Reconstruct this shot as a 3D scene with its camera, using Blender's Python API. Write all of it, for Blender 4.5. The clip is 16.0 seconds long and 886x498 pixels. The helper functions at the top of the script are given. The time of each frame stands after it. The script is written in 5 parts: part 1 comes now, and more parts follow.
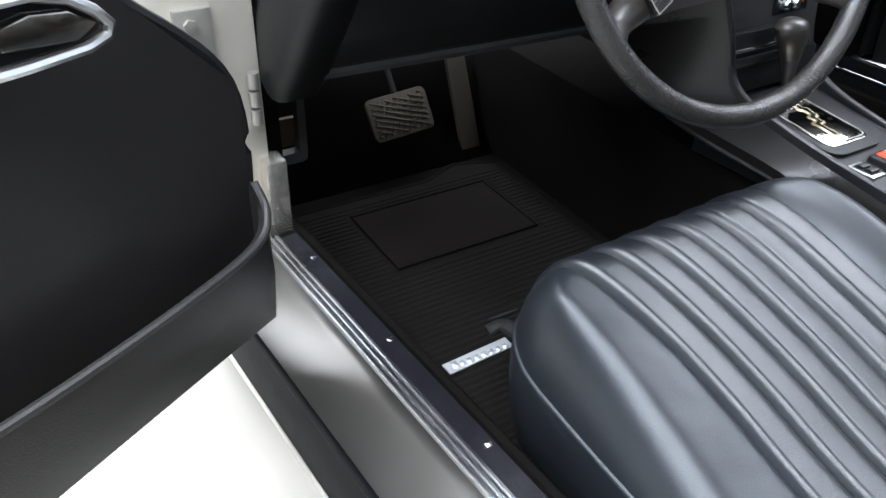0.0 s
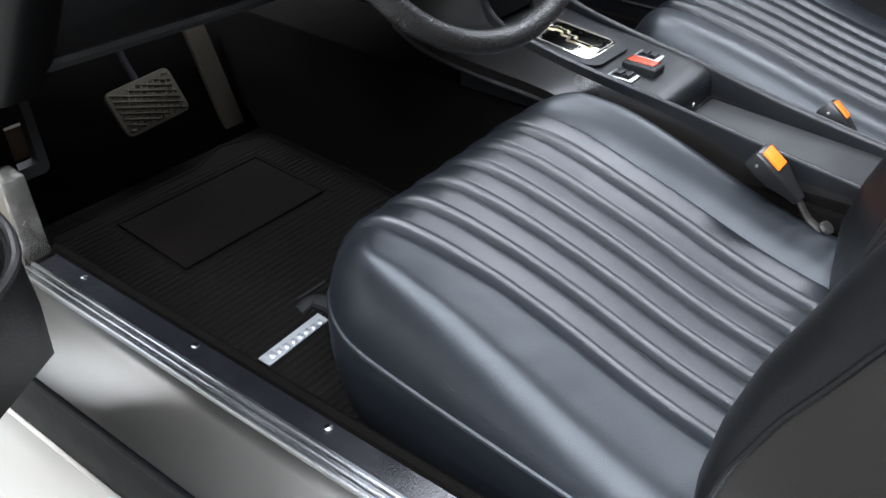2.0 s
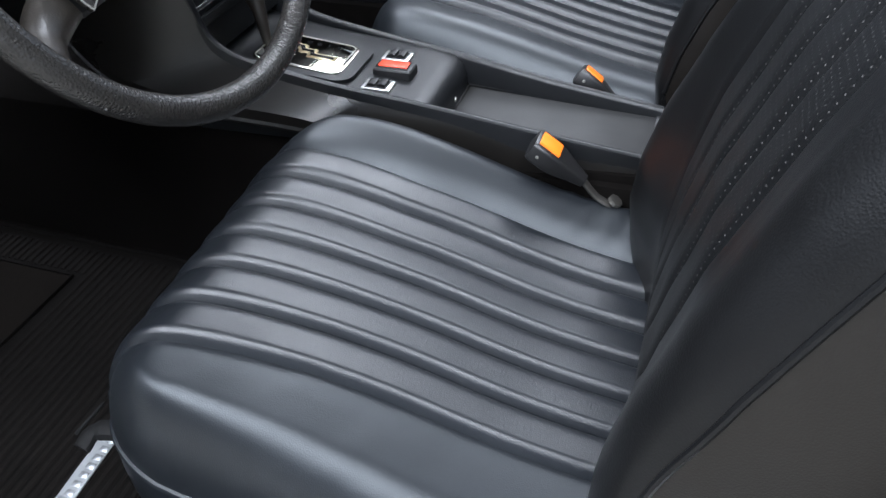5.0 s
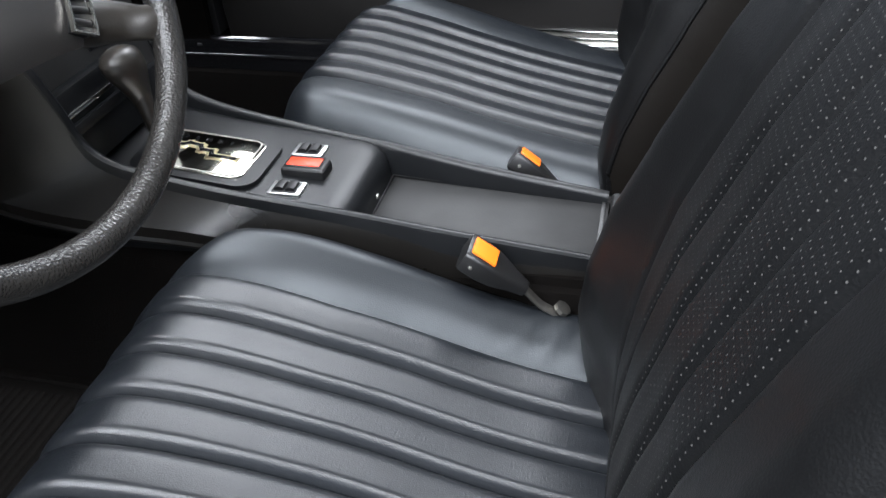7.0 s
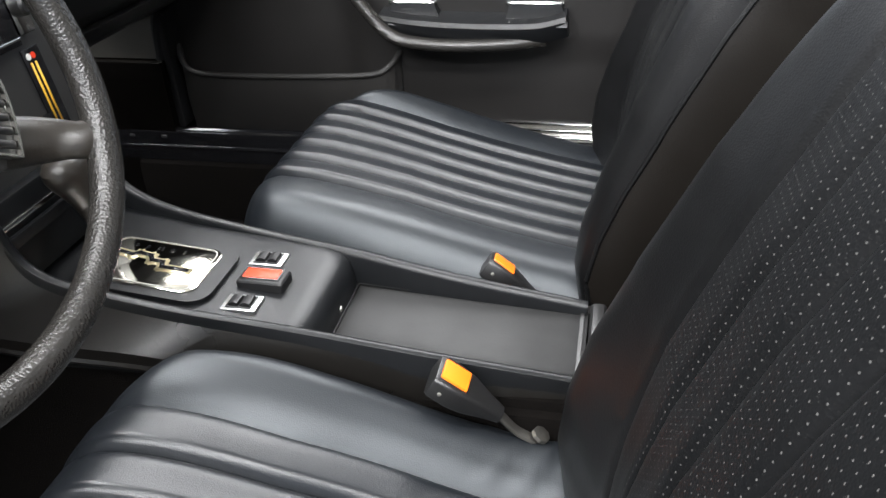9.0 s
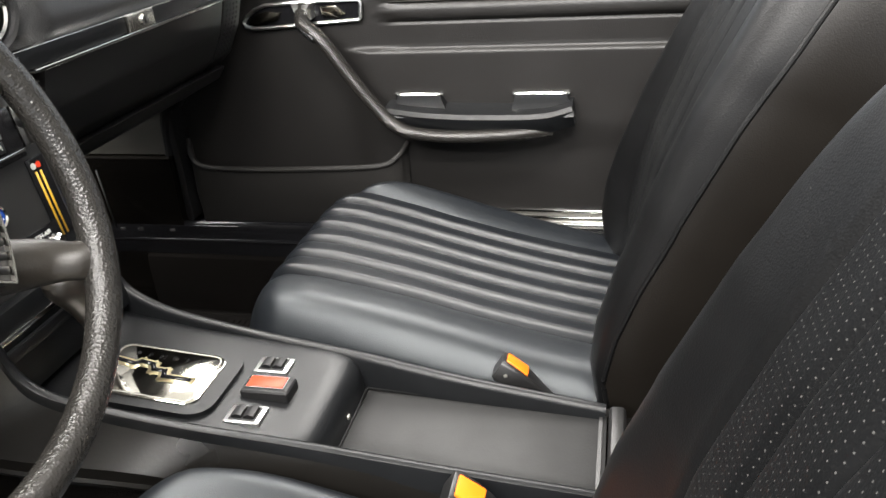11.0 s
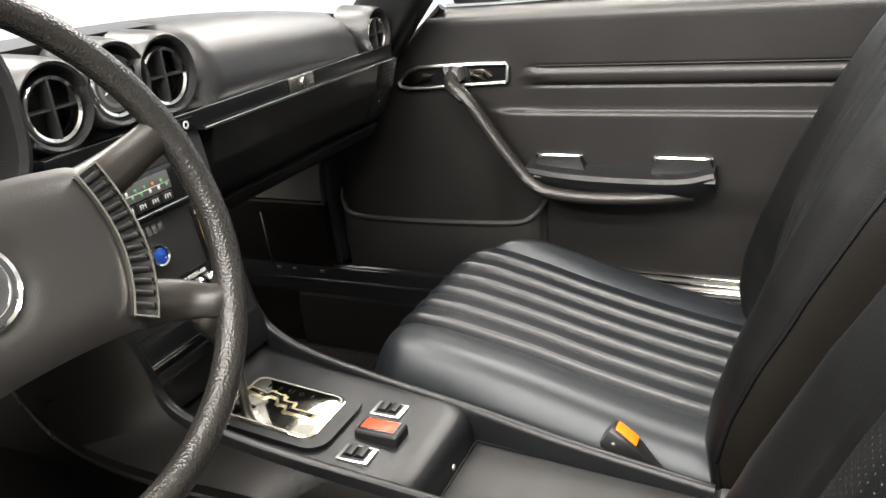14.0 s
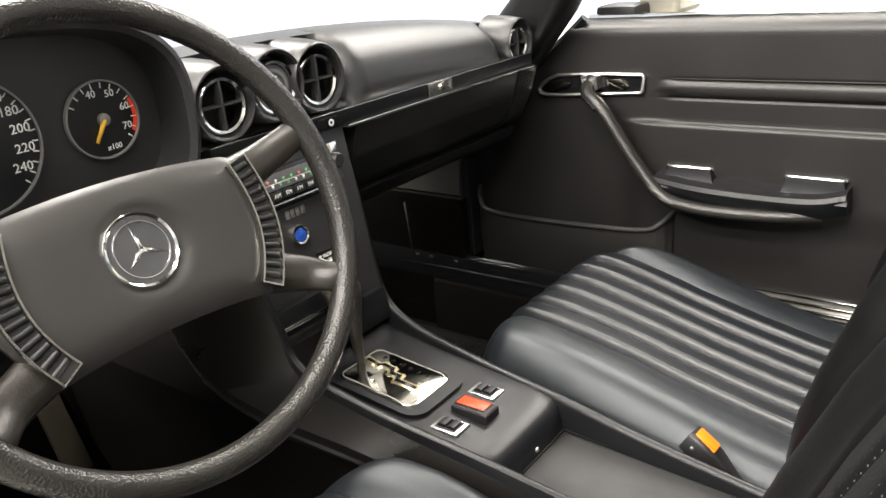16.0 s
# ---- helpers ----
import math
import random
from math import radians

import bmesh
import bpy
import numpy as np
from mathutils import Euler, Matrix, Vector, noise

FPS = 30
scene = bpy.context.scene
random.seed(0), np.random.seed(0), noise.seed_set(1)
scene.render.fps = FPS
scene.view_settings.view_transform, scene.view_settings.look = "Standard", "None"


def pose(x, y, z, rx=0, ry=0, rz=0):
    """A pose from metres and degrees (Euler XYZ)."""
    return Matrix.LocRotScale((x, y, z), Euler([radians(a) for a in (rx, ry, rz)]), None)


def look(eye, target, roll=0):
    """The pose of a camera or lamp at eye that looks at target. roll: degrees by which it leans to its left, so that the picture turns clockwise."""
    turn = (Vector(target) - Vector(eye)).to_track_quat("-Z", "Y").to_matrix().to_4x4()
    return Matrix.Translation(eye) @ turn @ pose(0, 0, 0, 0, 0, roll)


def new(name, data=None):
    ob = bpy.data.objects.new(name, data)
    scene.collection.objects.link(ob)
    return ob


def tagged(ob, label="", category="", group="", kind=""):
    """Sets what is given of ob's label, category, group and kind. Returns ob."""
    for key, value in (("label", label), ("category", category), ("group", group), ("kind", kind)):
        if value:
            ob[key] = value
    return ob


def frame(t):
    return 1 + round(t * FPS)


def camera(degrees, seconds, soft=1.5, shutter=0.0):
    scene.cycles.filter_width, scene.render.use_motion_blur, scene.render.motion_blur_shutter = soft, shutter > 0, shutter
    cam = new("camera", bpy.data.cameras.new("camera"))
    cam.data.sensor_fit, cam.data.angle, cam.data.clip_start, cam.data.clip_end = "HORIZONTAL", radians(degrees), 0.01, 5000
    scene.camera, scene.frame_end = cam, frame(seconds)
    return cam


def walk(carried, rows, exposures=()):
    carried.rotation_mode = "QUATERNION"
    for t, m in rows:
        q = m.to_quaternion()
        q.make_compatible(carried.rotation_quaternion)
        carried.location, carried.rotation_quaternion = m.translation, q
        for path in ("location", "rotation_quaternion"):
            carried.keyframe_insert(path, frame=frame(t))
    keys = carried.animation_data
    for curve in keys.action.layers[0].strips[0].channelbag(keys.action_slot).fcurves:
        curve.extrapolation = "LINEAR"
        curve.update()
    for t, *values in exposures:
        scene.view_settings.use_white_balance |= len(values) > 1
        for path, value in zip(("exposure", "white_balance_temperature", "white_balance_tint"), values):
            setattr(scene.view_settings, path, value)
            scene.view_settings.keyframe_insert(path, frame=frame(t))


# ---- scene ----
cam = camera(58.8, 16.0)
PATH = [
    (0, (-1.0, -0.491, 1.057), (-0.129, 0.908, -0.076), 1.8),
    (0.5, (-0.994, -0.481, 1.05), (-0.015, 0.833, -0.097), 1.7),
    (1, (-0.999, -0.469, 1.043), (0.099, 0.737, -0.115), 1.8),
    (1.5, (-0.99, -0.463, 1.029), (0.184, 0.655, -0.142), 0.6),
    (2, (-0.984, -0.451, 1.023), (0.26, 0.565, -0.168), 0.3),
    (2.5, (-0.978, -0.439, 1.023), (0.319, 0.48, -0.191), 0.2),
    (3, (-0.961, -0.421, 1.019), (0.383, 0.404, -0.211), 0.1),
    (3.5, (-0.946, -0.412, 1.02), (0.432, 0.333, -0.223), -0.7),
    (4, (-0.932, -0.398, 1.022), (0.489, 0.253, -0.226), -1.3),
    (4.2, (-0.926, -0.393, 1.026), (0.508, 0.22, -0.227), -1.4),
    (6.3, (-0.766, -0.37, 1.04), (0.726, 0.087, -0.212), -3.8),
    (6.5, (-0.752, -0.37, 1.039), (0.752, 0.081, -0.2), -3.9),
    (7, (-0.723, -0.369, 1.035), (0.818, 0.063, -0.164), -3.8),
    (7.5, (-0.698, -0.368, 1.034), (0.869, 0.052, -0.135), -3.8),
    (8, (-0.676, -0.366, 1.036), (0.918, 0.041, -0.102), -3.7),
    (8.5, (-0.661, -0.362, 1.037), (0.962, 0.03, -0.065), -3.2),
    (9, (-0.648, -0.363, 1.038), (1.007, 0.031, -0.013), -3.0),
    (9.5, (-0.634, -0.363, 1.043), (1.046, 0.032, 0.033), -3.4),
    (10, (-0.627, -0.361, 1.051), (1.08, 0.033, 0.086), -3.3),
    (12.3, (-0.6, -0.358, 1.056), (1.162, 0.167, 0.271), -4.8),
    (12.5, (-0.6, -0.373, 1.065), (1.151, 0.191, 0.28), -4.6),
    (13, (-0.605, -0.381, 1.065), (1.128, 0.263, 0.302), -5.2),
    (13.5, (-0.612, -0.394, 1.066), (1.093, 0.335, 0.318), -5.5),
    (14, (-0.62, -0.41, 1.073), (1.046, 0.409, 0.329), -5.6),
    (14.5, (-0.629, -0.429, 1.078), (0.995, 0.476, 0.341), -5.7),
    (15, (-0.638, -0.451, 1.086), (0.937, 0.541, 0.353), -5.5),
    (15.5, (-0.647, -0.484, 1.095), (0.868, 0.599, 0.366), -5.5),
    (16, (-0.657, -0.506, 1.1), (0.801, 0.659, 0.381), -5.4),
]
walk(cam, [(t, look(eye, target, roll)) for t, eye, target, roll in PATH], [(0, 0.16, 5450, 12), (2, -0.10, 5430, 12), (4.2, -0.20, 5370, 12), (7, -0.06, 5600, 11), (9, 0.16, 5900, 11), (10, 0.24, 6050, 11), (12.5, 0.42, 6450, 11), (14, 0.32, 6450, 11), (16, 0.20, 6480, 11)])

# ---- light ----
world = bpy.data.worlds.new("showroom_air")
scene.world = world
world.use_nodes = True
world.node_tree.nodes["Background"].inputs[0].default_value = (0.91, 0.965, 1.02, 1)
world.node_tree.nodes["Background"].inputs[1].default_value = 1.14


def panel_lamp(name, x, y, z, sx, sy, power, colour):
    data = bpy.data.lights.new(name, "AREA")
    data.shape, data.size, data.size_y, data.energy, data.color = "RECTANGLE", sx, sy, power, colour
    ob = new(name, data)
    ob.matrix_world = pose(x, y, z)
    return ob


# Unseen lamps added overhead, placed and sized to shape highlights on the seats.
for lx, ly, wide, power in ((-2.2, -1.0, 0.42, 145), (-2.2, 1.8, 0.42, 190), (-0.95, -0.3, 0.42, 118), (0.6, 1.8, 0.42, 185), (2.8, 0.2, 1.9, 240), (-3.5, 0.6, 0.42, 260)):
    panel_lamp("added_ceiling_lamp", lx, ly, 3.12, wide, 2.4, power, (1.0, 0.95, 0.87))


# ---- materials ----
def material(name, colour, rough=0.5, metal=0.0, vary=0.15, scale=30.0, bump=0.1, grain=400.0, coat=0.0, spec=0.5, kind="noise", depth=0.001, wrinkle=0.0, fold=40.0):
    """A worn surface: its colour and gloss vary at a broad and a fine scale, and the grain gives relief."""
    mat = bpy.data.materials.new(name)
    mat.use_nodes = True
    nt = mat.node_tree
    bsdf = nt.nodes["Principled BSDF"]
    co = nt.nodes.new("ShaderNodeTexCoord")
    broad = nt.nodes.new("ShaderNodeTexNoise")
    broad.inputs["Scale"].default_value, broad.inputs["Detail"].default_value = scale, 6
    nt.links.new(co.outputs["Object"], broad.inputs["Vector"])
    if kind == "voronoi":
        fine = nt.nodes.new("ShaderNodeTexVoronoi")
        fine.inputs["Scale"].default_value = grain
        fine_out = fine.outputs["Distance"]
    else:
        fine = nt.nodes.new("ShaderNodeTexNoise")
        fine.inputs["Scale"].default_value, fine.inputs["Detail"].default_value = grain, 3
        fine_out = fine.outputs[0]
    nt.links.new(co.outputs["Object"], fine.inputs["Vector"])
    ramp = nt.nodes.new("ShaderNodeMix")
    ramp.data_type = "RGBA"
    low = [c * (1 - vary) for c in colour]
    high = [min(1, c * (1 + vary)) for c in colour]
    ramp.inputs[6].default_value, ramp.inputs[7].default_value = (*low, 1), (*high, 1)
    nt.links.new(broad.outputs[0], ramp.inputs[0])
    nt.links.new(ramp.outputs[2], bsdf.inputs["Base Color"])
    gloss = nt.nodes.new("ShaderNodeMapRange")
    gloss.inputs[3].default_value, gloss.inputs[4].default_value = max(0.02, rough - 0.12 * rough - 0.01), rough + 0.15 * rough + 0.01
    nt.links.new(broad.outputs[0], gloss.inputs[0])
    nt.links.new(gloss.outputs[0], bsdf.inputs["Roughness"])
    bsdf.inputs["Metallic"].default_value = metal
    bsdf.inputs["Specular IOR Level"].default_value = spec
    bsdf.inputs["Coat Weight"].default_value = coat
    if bump > 0:
        relief = nt.nodes.new("ShaderNodeBump")
        relief.inputs["Strength"].default_value, relief.inputs["Distance"].default_value = bump, depth
        nt.links.new(fine_out, relief.inputs["Height"])
        if wrinkle:
            crease = nt.nodes.new("ShaderNodeTexNoise")
            crease.inputs["Scale"].default_value, crease.inputs["Detail"].default_value, crease.inputs["Distortion"].default_value = fold, 2, 1.2
            nt.links.new(co.outputs["Object"], crease.inputs["Vector"])
            under = nt.nodes.new("ShaderNodeBump")
            under.inputs["Strength"].default_value, under.inputs["Distance"].default_value = wrinkle, 0.004
            nt.links.new(crease.outputs[0], under.inputs["Height"])
            nt.links.new(under.outputs[0], relief.inputs["Normal"])
        nt.links.new(relief.outputs[0], bsdf.inputs["Normal"])
    return mat


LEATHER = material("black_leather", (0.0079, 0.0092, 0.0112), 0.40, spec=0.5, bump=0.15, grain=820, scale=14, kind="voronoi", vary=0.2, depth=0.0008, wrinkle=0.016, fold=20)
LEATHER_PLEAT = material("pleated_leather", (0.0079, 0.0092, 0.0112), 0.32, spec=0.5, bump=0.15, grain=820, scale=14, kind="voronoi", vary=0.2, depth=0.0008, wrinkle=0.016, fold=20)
# Backrest copy of the seat leather, its base darkened to paint in shade.
LEATHER_BACK = material("dimmed_perforated_leather", (0.0026, 0.0028, 0.0031), 0.5, spec=0.2, bump=0.15, grain=520, scale=14, kind="voronoi", depth=0.0008)
VINYL = material("charcoal_vinyl", (0.0118, 0.0109, 0.0103), 0.43, bump=0.2, grain=520, scale=9, kind="voronoi", depth=0.0009, wrinkle=0.035, fold=16)
PLASTIC = material("black_plastic", (0.0062, 0.0067, 0.0074), 0.33, spec=0.32, bump=0.2, grain=600, scale=16, vary=0.3)
RUBBER = material("black_rubber", (0.008, 0.008, 0.0085), 0.45, bump=0.1, grain=300)
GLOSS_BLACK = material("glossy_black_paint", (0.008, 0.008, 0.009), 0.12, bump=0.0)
CARPET = material("black_carpet", (0.0048, 0.0041, 0.0036), 0.95, bump=0.9, grain=900, scale=25, vary=0.4, depth=0.003, spec=0.05)
MAT_RIB = material("black_ribbed_mat", (0.0046, 0.0040, 0.0036), 0.95, bump=0.8, grain=700, scale=20, vary=0.35, depth=0.002, spec=0.08)
CHROME = material("chrome", (0.82, 0.82, 0.80), 0.10, metal=1.0, bump=0.0, vary=0.05)
STEEL = material("brushed_sill_metal", (0.112, 0.108, 0.098), 0.36, metal=0.95, bump=0.05, grain=120, scale=7, vary=0.18)
SILVER = material("silver_body_paint", (0.42, 0.40, 0.345), 0.38, metal=0.4, bump=0.08, grain=60, scale=8, vary=0.4)
FLOOR = material("cream_floor", (0.33, 0.312, 0.27), 0.32, bump=0.03, grain=40, scale=2.5, vary=0.08)
WALL = material("white_wall", (0.86, 0.85, 0.82), 0.8, bump=0.05, grain=90, scale=1.5, vary=0.03)
RED = material("red_switch", (0.80, 0.05, 0.014), 0.35, bump=0.0, vary=0.05)
ORANGE = material("orange_button", (0.95, 0.19, 0.006), 0.35, bump=0.0, vary=0.05)
# The plate's warm tint stands in for a cream ceiling reflection.
PLATE = material("polished_gate_plate", (0.86, 0.83, 0.74), 0.08, metal=1.0, bump=0.01, grain=30, vary=0.08)
WHITE = material("white_print", (0.75, 0.75, 0.72), 0.5, bump=0.0)
GREY_METAL = material("dull_grey_metal", (0.35, 0.34, 0.31), 0.4, metal=0.8, bump=0.1, grain=200)
# Seat leather again, colour lowered for the backrest bolsters' shade; also on pillar trim.
LEATHER_DIMMED = material("dimmed_leather", (0.0028, 0.0029, 0.0031), 0.42, spec=0.28, bump=0.14, grain=620, scale=12, kind="voronoi", vary=0.22, depth=0.001, wrinkle=0.02, fold=18)
# Same leather; the brown tint paints warm light onto the backrest sides.
LEATHER_SIDE = material("warm_lit_leather", (0.0058, 0.0047, 0.0036), 0.4, spec=0.36, bump=0.14, grain=620, scale=8, kind="voronoi", vary=0.3, depth=0.001, wrinkle=0.03, fold=18)
VINYL_DARK = material("dark_vinyl", (0.015, 0.014, 0.013), 0.52, bump=0.3, grain=520, scale=9, kind="voronoi", depth=0.0006)
DASH = material("dash_padding", (0.0195, 0.0194, 0.0200), 0.34, bump=0.3, grain=520, scale=7, kind="voronoi", vary=0.18, depth=0.0009)
PLASTIC_DARK = material("matt_black_plastic", (0.0095, 0.0093, 0.0094), 0.36, bump=0.12, grain=900, scale=10)
CONSOLE_SIDE = material("console_side_plastic", (0.0095, 0.0086, 0.0075), 0.28, bump=0.1, grain=300, scale=10, vary=0.25)
TRAY = material("scuffed_tray", (0.046, 0.046, 0.046), 0.85, spec=0.2, bump=0.3, grain=260, scale=25, vary=0.3)
WHEEL_GRAIN = material("grained_rim", (0.019, 0.0178, 0.0162), 0.25, bump=0.55, grain=430, scale=20, kind="voronoi", vary=0.3, depth=0.0009)
SPOKE = material("worn_spoke", (0.021, 0.0182, 0.015), 0.33, bump=0.2, grain=500, scale=25, vary=0.35)
SATIN_DARK = material("dark_satin_metal", (0.80, 0.81, 0.83), 0.24, metal=1.0, bump=0.05, grain=120, scale=9, vary=0.3)
SILL_BLACK = material("scuffed_black_strip", (0.008, 0.008, 0.010), 0.2, spec=0.5, bump=0.25, grain=420, scale=40, vary=0.5)
CHROME_SATIN = material("satin_chrome", (0.55, 0.53, 0.48), 0.25, metal=1.0, bump=0.02, vary=0.1)
SATIN_BLACK = material("satin_black_paint", (0.0045, 0.0048, 0.0055), 0.45, bump=0.2, grain=80, spec=0.03)
# Tan metal for reflections drawn into the chrome door release dish.
TAN_REFLECTION = material("tan_reflection_metal", (0.50, 0.46, 0.38), 0.16, metal=1.0, bump=0.02, vary=0.2)
VENT_BLACK = material("vent_black", (0.006, 0.006, 0.006), 0.7, bump=0.0, spec=0.2)
FRAME_GREY = material("aged_rubber", (0.03, 0.0295, 0.029), 0.5, spec=0.3, bump=0.3, grain=200, vary=0.3)
CREAM = material("pale_lip", (0.45, 0.42, 0.36), 0.35, bump=0.03, vary=0.1)
GREY_PANEL = material("grey_kick_panel", (0.12, 0.113, 0.098), 0.6, bump=0.2, grain=300)
BADGE_MARK = material("embossed_badge_metal", (0.60, 0.62, 0.65), 0.4, metal=0.6, bump=0.0)
CLOCK_FACE = material("clock_face_grey", (0.10, 0.10, 0.10), 0.45, bump=0.0)
FACE_PANEL = material("matt_panel_black", (0.024, 0.0237, 0.0233), 0.4, bump=0.15, grain=700, scale=12, vary=0.25)
DIAL = material("dial_black", (0.007, 0.007, 0.008), 0.35, bump=0.0)
DIAL_GREY = material("dial_grey", (0.22, 0.22, 0.21), 0.4, metal=0.3, bump=0.0)
GOLD = material("gold_edge", (0.86, 0.76, 0.50), 0.4, metal=1.0, bump=0.0)
YELLOW = material("yellow_needle", (0.75, 0.42, 0.03), 0.5, bump=0.0)
BLUE = material("blue_lens", (0.02, 0.08, 0.42), 0.15, bump=0.0)
SCALE_GREEN = material("scale_green", (0.12, 0.42, 0.16), 0.5, bump=0.0)
SCALE_RED = material("scale_red", (0.65, 0.16, 0.05), 0.5, bump=0.0)
RUST = material("rusty_metal", (0.055, 0.034, 0.020), 0.8, bump=0.4, grain=90, scale=30, vary=0.5)
PEDAL = material("worn_pedal_rubber", (0.030, 0.0255, 0.017), 0.75, spec=0.2, bump=0.4, grain=200, scale=30, vary=0.3)
HEEL = material("scuffed_heel_pad", (0.0064, 0.0052, 0.0043), 0.95, spec=0.06, bump=0.6, grain=250, scale=18, vary=0.5)
BADGE = material("brushed_aluminium_badge", (0.72, 0.74, 0.76), 0.35, metal=0.7, bump=0.1, grain=150)
THREAD = material("seam_thread", (0.035, 0.033, 0.030), 0.7, bump=0.6, grain=900, scale=400, vary=0.5)
VENT_BLADE = material("vent_blade_grey", (0.03, 0.03, 0.031), 0.5, bump=0.0)
OLD_STEEL = material("old_steel_strap", (0.22, 0.21, 0.19), 0.32, metal=0.9, bump=0.5, grain=60, scale=60, vary=0.5)
PEDAL_DARK = material("dark_pedal_rubber", (0.022, 0.0185, 0.0135), 0.8, bump=0.4, grain=200, scale=30, vary=0.3, spec=0.1)
BARE_METAL = material("creased_bare_metal", (0.70, 0.67, 0.60), 0.22, metal=0.9, bump=0.5, grain=45, scale=30, vary=0.4, depth=0.003)
SWITCH_CHROME = material("switch_chrome", (0.88, 0.88, 0.87), 0.30, metal=1.0, bump=0.0, vary=0.05)
HUB = material("smooth_hub_vinyl", (0.031, 0.0293, 0.0278), 0.33, bump=0.12, grain=700, scale=6, vary=0.25, kind="voronoi", depth=0.0007)
EMBLEM = material("brushed_emblem", (0.17, 0.17, 0.175), 0.28, metal=0.9, bump=0.02)
SATIN_BLACK_GLOSS = material("dark_polished_metal", (0.12, 0.125, 0.13), 0.22, metal=0.9, bump=0.02)
MAT_YARN = material("mat_yarn", (0.0082, 0.0072, 0.0064), 0.95, spec=0.08, bump=0.8, grain=500, scale=40, vary=0.5, depth=0.002)
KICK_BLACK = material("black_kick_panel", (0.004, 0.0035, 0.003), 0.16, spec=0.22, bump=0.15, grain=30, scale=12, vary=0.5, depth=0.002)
MIRROR = material("mirror_glass", (0.9, 0.9, 0.9), 0.02, metal=1.0, bump=0.0, vary=0.01)


# Bluish tint stands in for the sky that the cushions reflect.
LEATHER.node_tree.nodes["Principled BSDF"].inputs["Specular Tint"].default_value = (0.92, 0.97, 1.0, 1)


def gather(mat):
    """Fine gathers that run across the pleats."""
    nt = mat.node_tree
    bsdf = nt.nodes["Principled BSDF"]
    co = nt.nodes.new("ShaderNodeTexCoord")
    stretch = nt.nodes.new("ShaderNodeMapping")
    stretch.inputs["Scale"].default_value = (110, 620, 60)
    stretch.inputs["Rotation"].default_value = (0, 0, 0.25)
    nt.links.new(co.outputs["Object"], stretch.inputs["Vector"])
    lines = nt.nodes.new("ShaderNodeTexNoise")
    lines.inputs["Scale"].default_value, lines.inputs["Detail"].default_value = 1.0, 2
    nt.links.new(stretch.outputs[0], lines.inputs["Vector"])
    relief = nt.nodes.new("ShaderNodeBump")
    relief.inputs["Strength"].default_value, relief.inputs["Distance"].default_value = 0.22, 0.0008
    nt.links.new(lines.outputs[0], relief.inputs["Height"])
    nt.links.new(bsdf.inputs["Normal"].links[0].from_socket, relief.inputs["Normal"])
    nt.links.new(relief.outputs[0], bsdf.inputs["Normal"])


gather(LEATHER_PLEAT)


def perforate(mat):
    """Rows of small pale perforations in the backrest leather."""
    nt = mat.node_tree
    bsdf = nt.nodes["Principled BSDF"]
    co = nt.nodes.new("ShaderNodeTexCoord")
    sep = nt.nodes.new("ShaderNodeSeparateXYZ")
    nt.links.new(co.outputs["Object"], sep.inputs[0])

    def op(kind, a, b=None):
        n = nt.nodes.new("ShaderNodeMath")
        n.operation = kind
        for k, v in enumerate((a, b)):
            if v is None:
                continue
            if isinstance(v, (int, float)):
                n.inputs[k].default_value = v
            else:
                nt.links.new(v, n.inputs[k])
        return n.outputs[0]

    u = op("MULTIPLY", sep.outputs[0], 1 / 0.0060)
    v = op("MULTIPLY", op("SUBTRACT", sep.outputs[2], op("MULTIPLY", sep.outputs[1], 0.42)), 1 / 0.0068)
    du = op("MULTIPLY", op("ABSOLUTE", op("SUBTRACT", op("FRACT", u), 0.5)), 0.0060 / 0.00048)
    dv = op("MULTIPLY", op("ABSOLUTE", op("SUBTRACT", op("FRACT", v), 0.5)), 0.0068 / 0.00075)
    dot = op("LESS_THAN", op("ADD", op("MULTIPLY", du, du), op("MULTIPLY", dv, dv)), 1.0)
    old = bsdf.inputs["Base Color"].links[0].from_socket
    mix = nt.nodes.new("ShaderNodeMix")
    mix.data_type = "RGBA"
    mix.inputs[7].default_value = (0.055, 0.054, 0.052, 1)
    nt.links.new(dot, mix.inputs[0])
    nt.links.new(old, mix.inputs[6])
    nt.links.new(mix.outputs[2], bsdf.inputs["Base Color"])


perforate(LEATHER_BACK)


# ---- mesh helpers ----
def thing(name, label, category, group="", kind="", at=(0, 0, 0)):
    ob = new(name)
    ob.location = at
    return tagged(ob, label, category, group, kind)


def link_mesh(name, me, mat, parent, label="", smooth=True):
    ob = new(name, me)
    if mat:
        me.materials.append(mat)
    if smooth:
        me.polygons.foreach_set("use_smooth", [True] * len(me.polygons))
    if parent:
        ob.parent = parent
        ob.matrix_parent_inverse = Matrix.Translation(-parent.location) if parent.type == "EMPTY" else Matrix()
    if label:
        ob["label"] = label
    return ob


def part(name, bm, mat, parent, label="", smooth=True, sharp=35):
    me = bpy.data.meshes.new(name)
    bmesh.ops.recalc_face_normals(bm, faces=bm.faces[:])
    for e in bm.edges:
        if len(e.link_faces) == 2 and e.calc_face_angle(0) > radians(sharp):
            e.smooth = False
    bm.to_mesh(me)
    bm.free()
    return link_mesh(name, me, mat, parent, label, smooth)


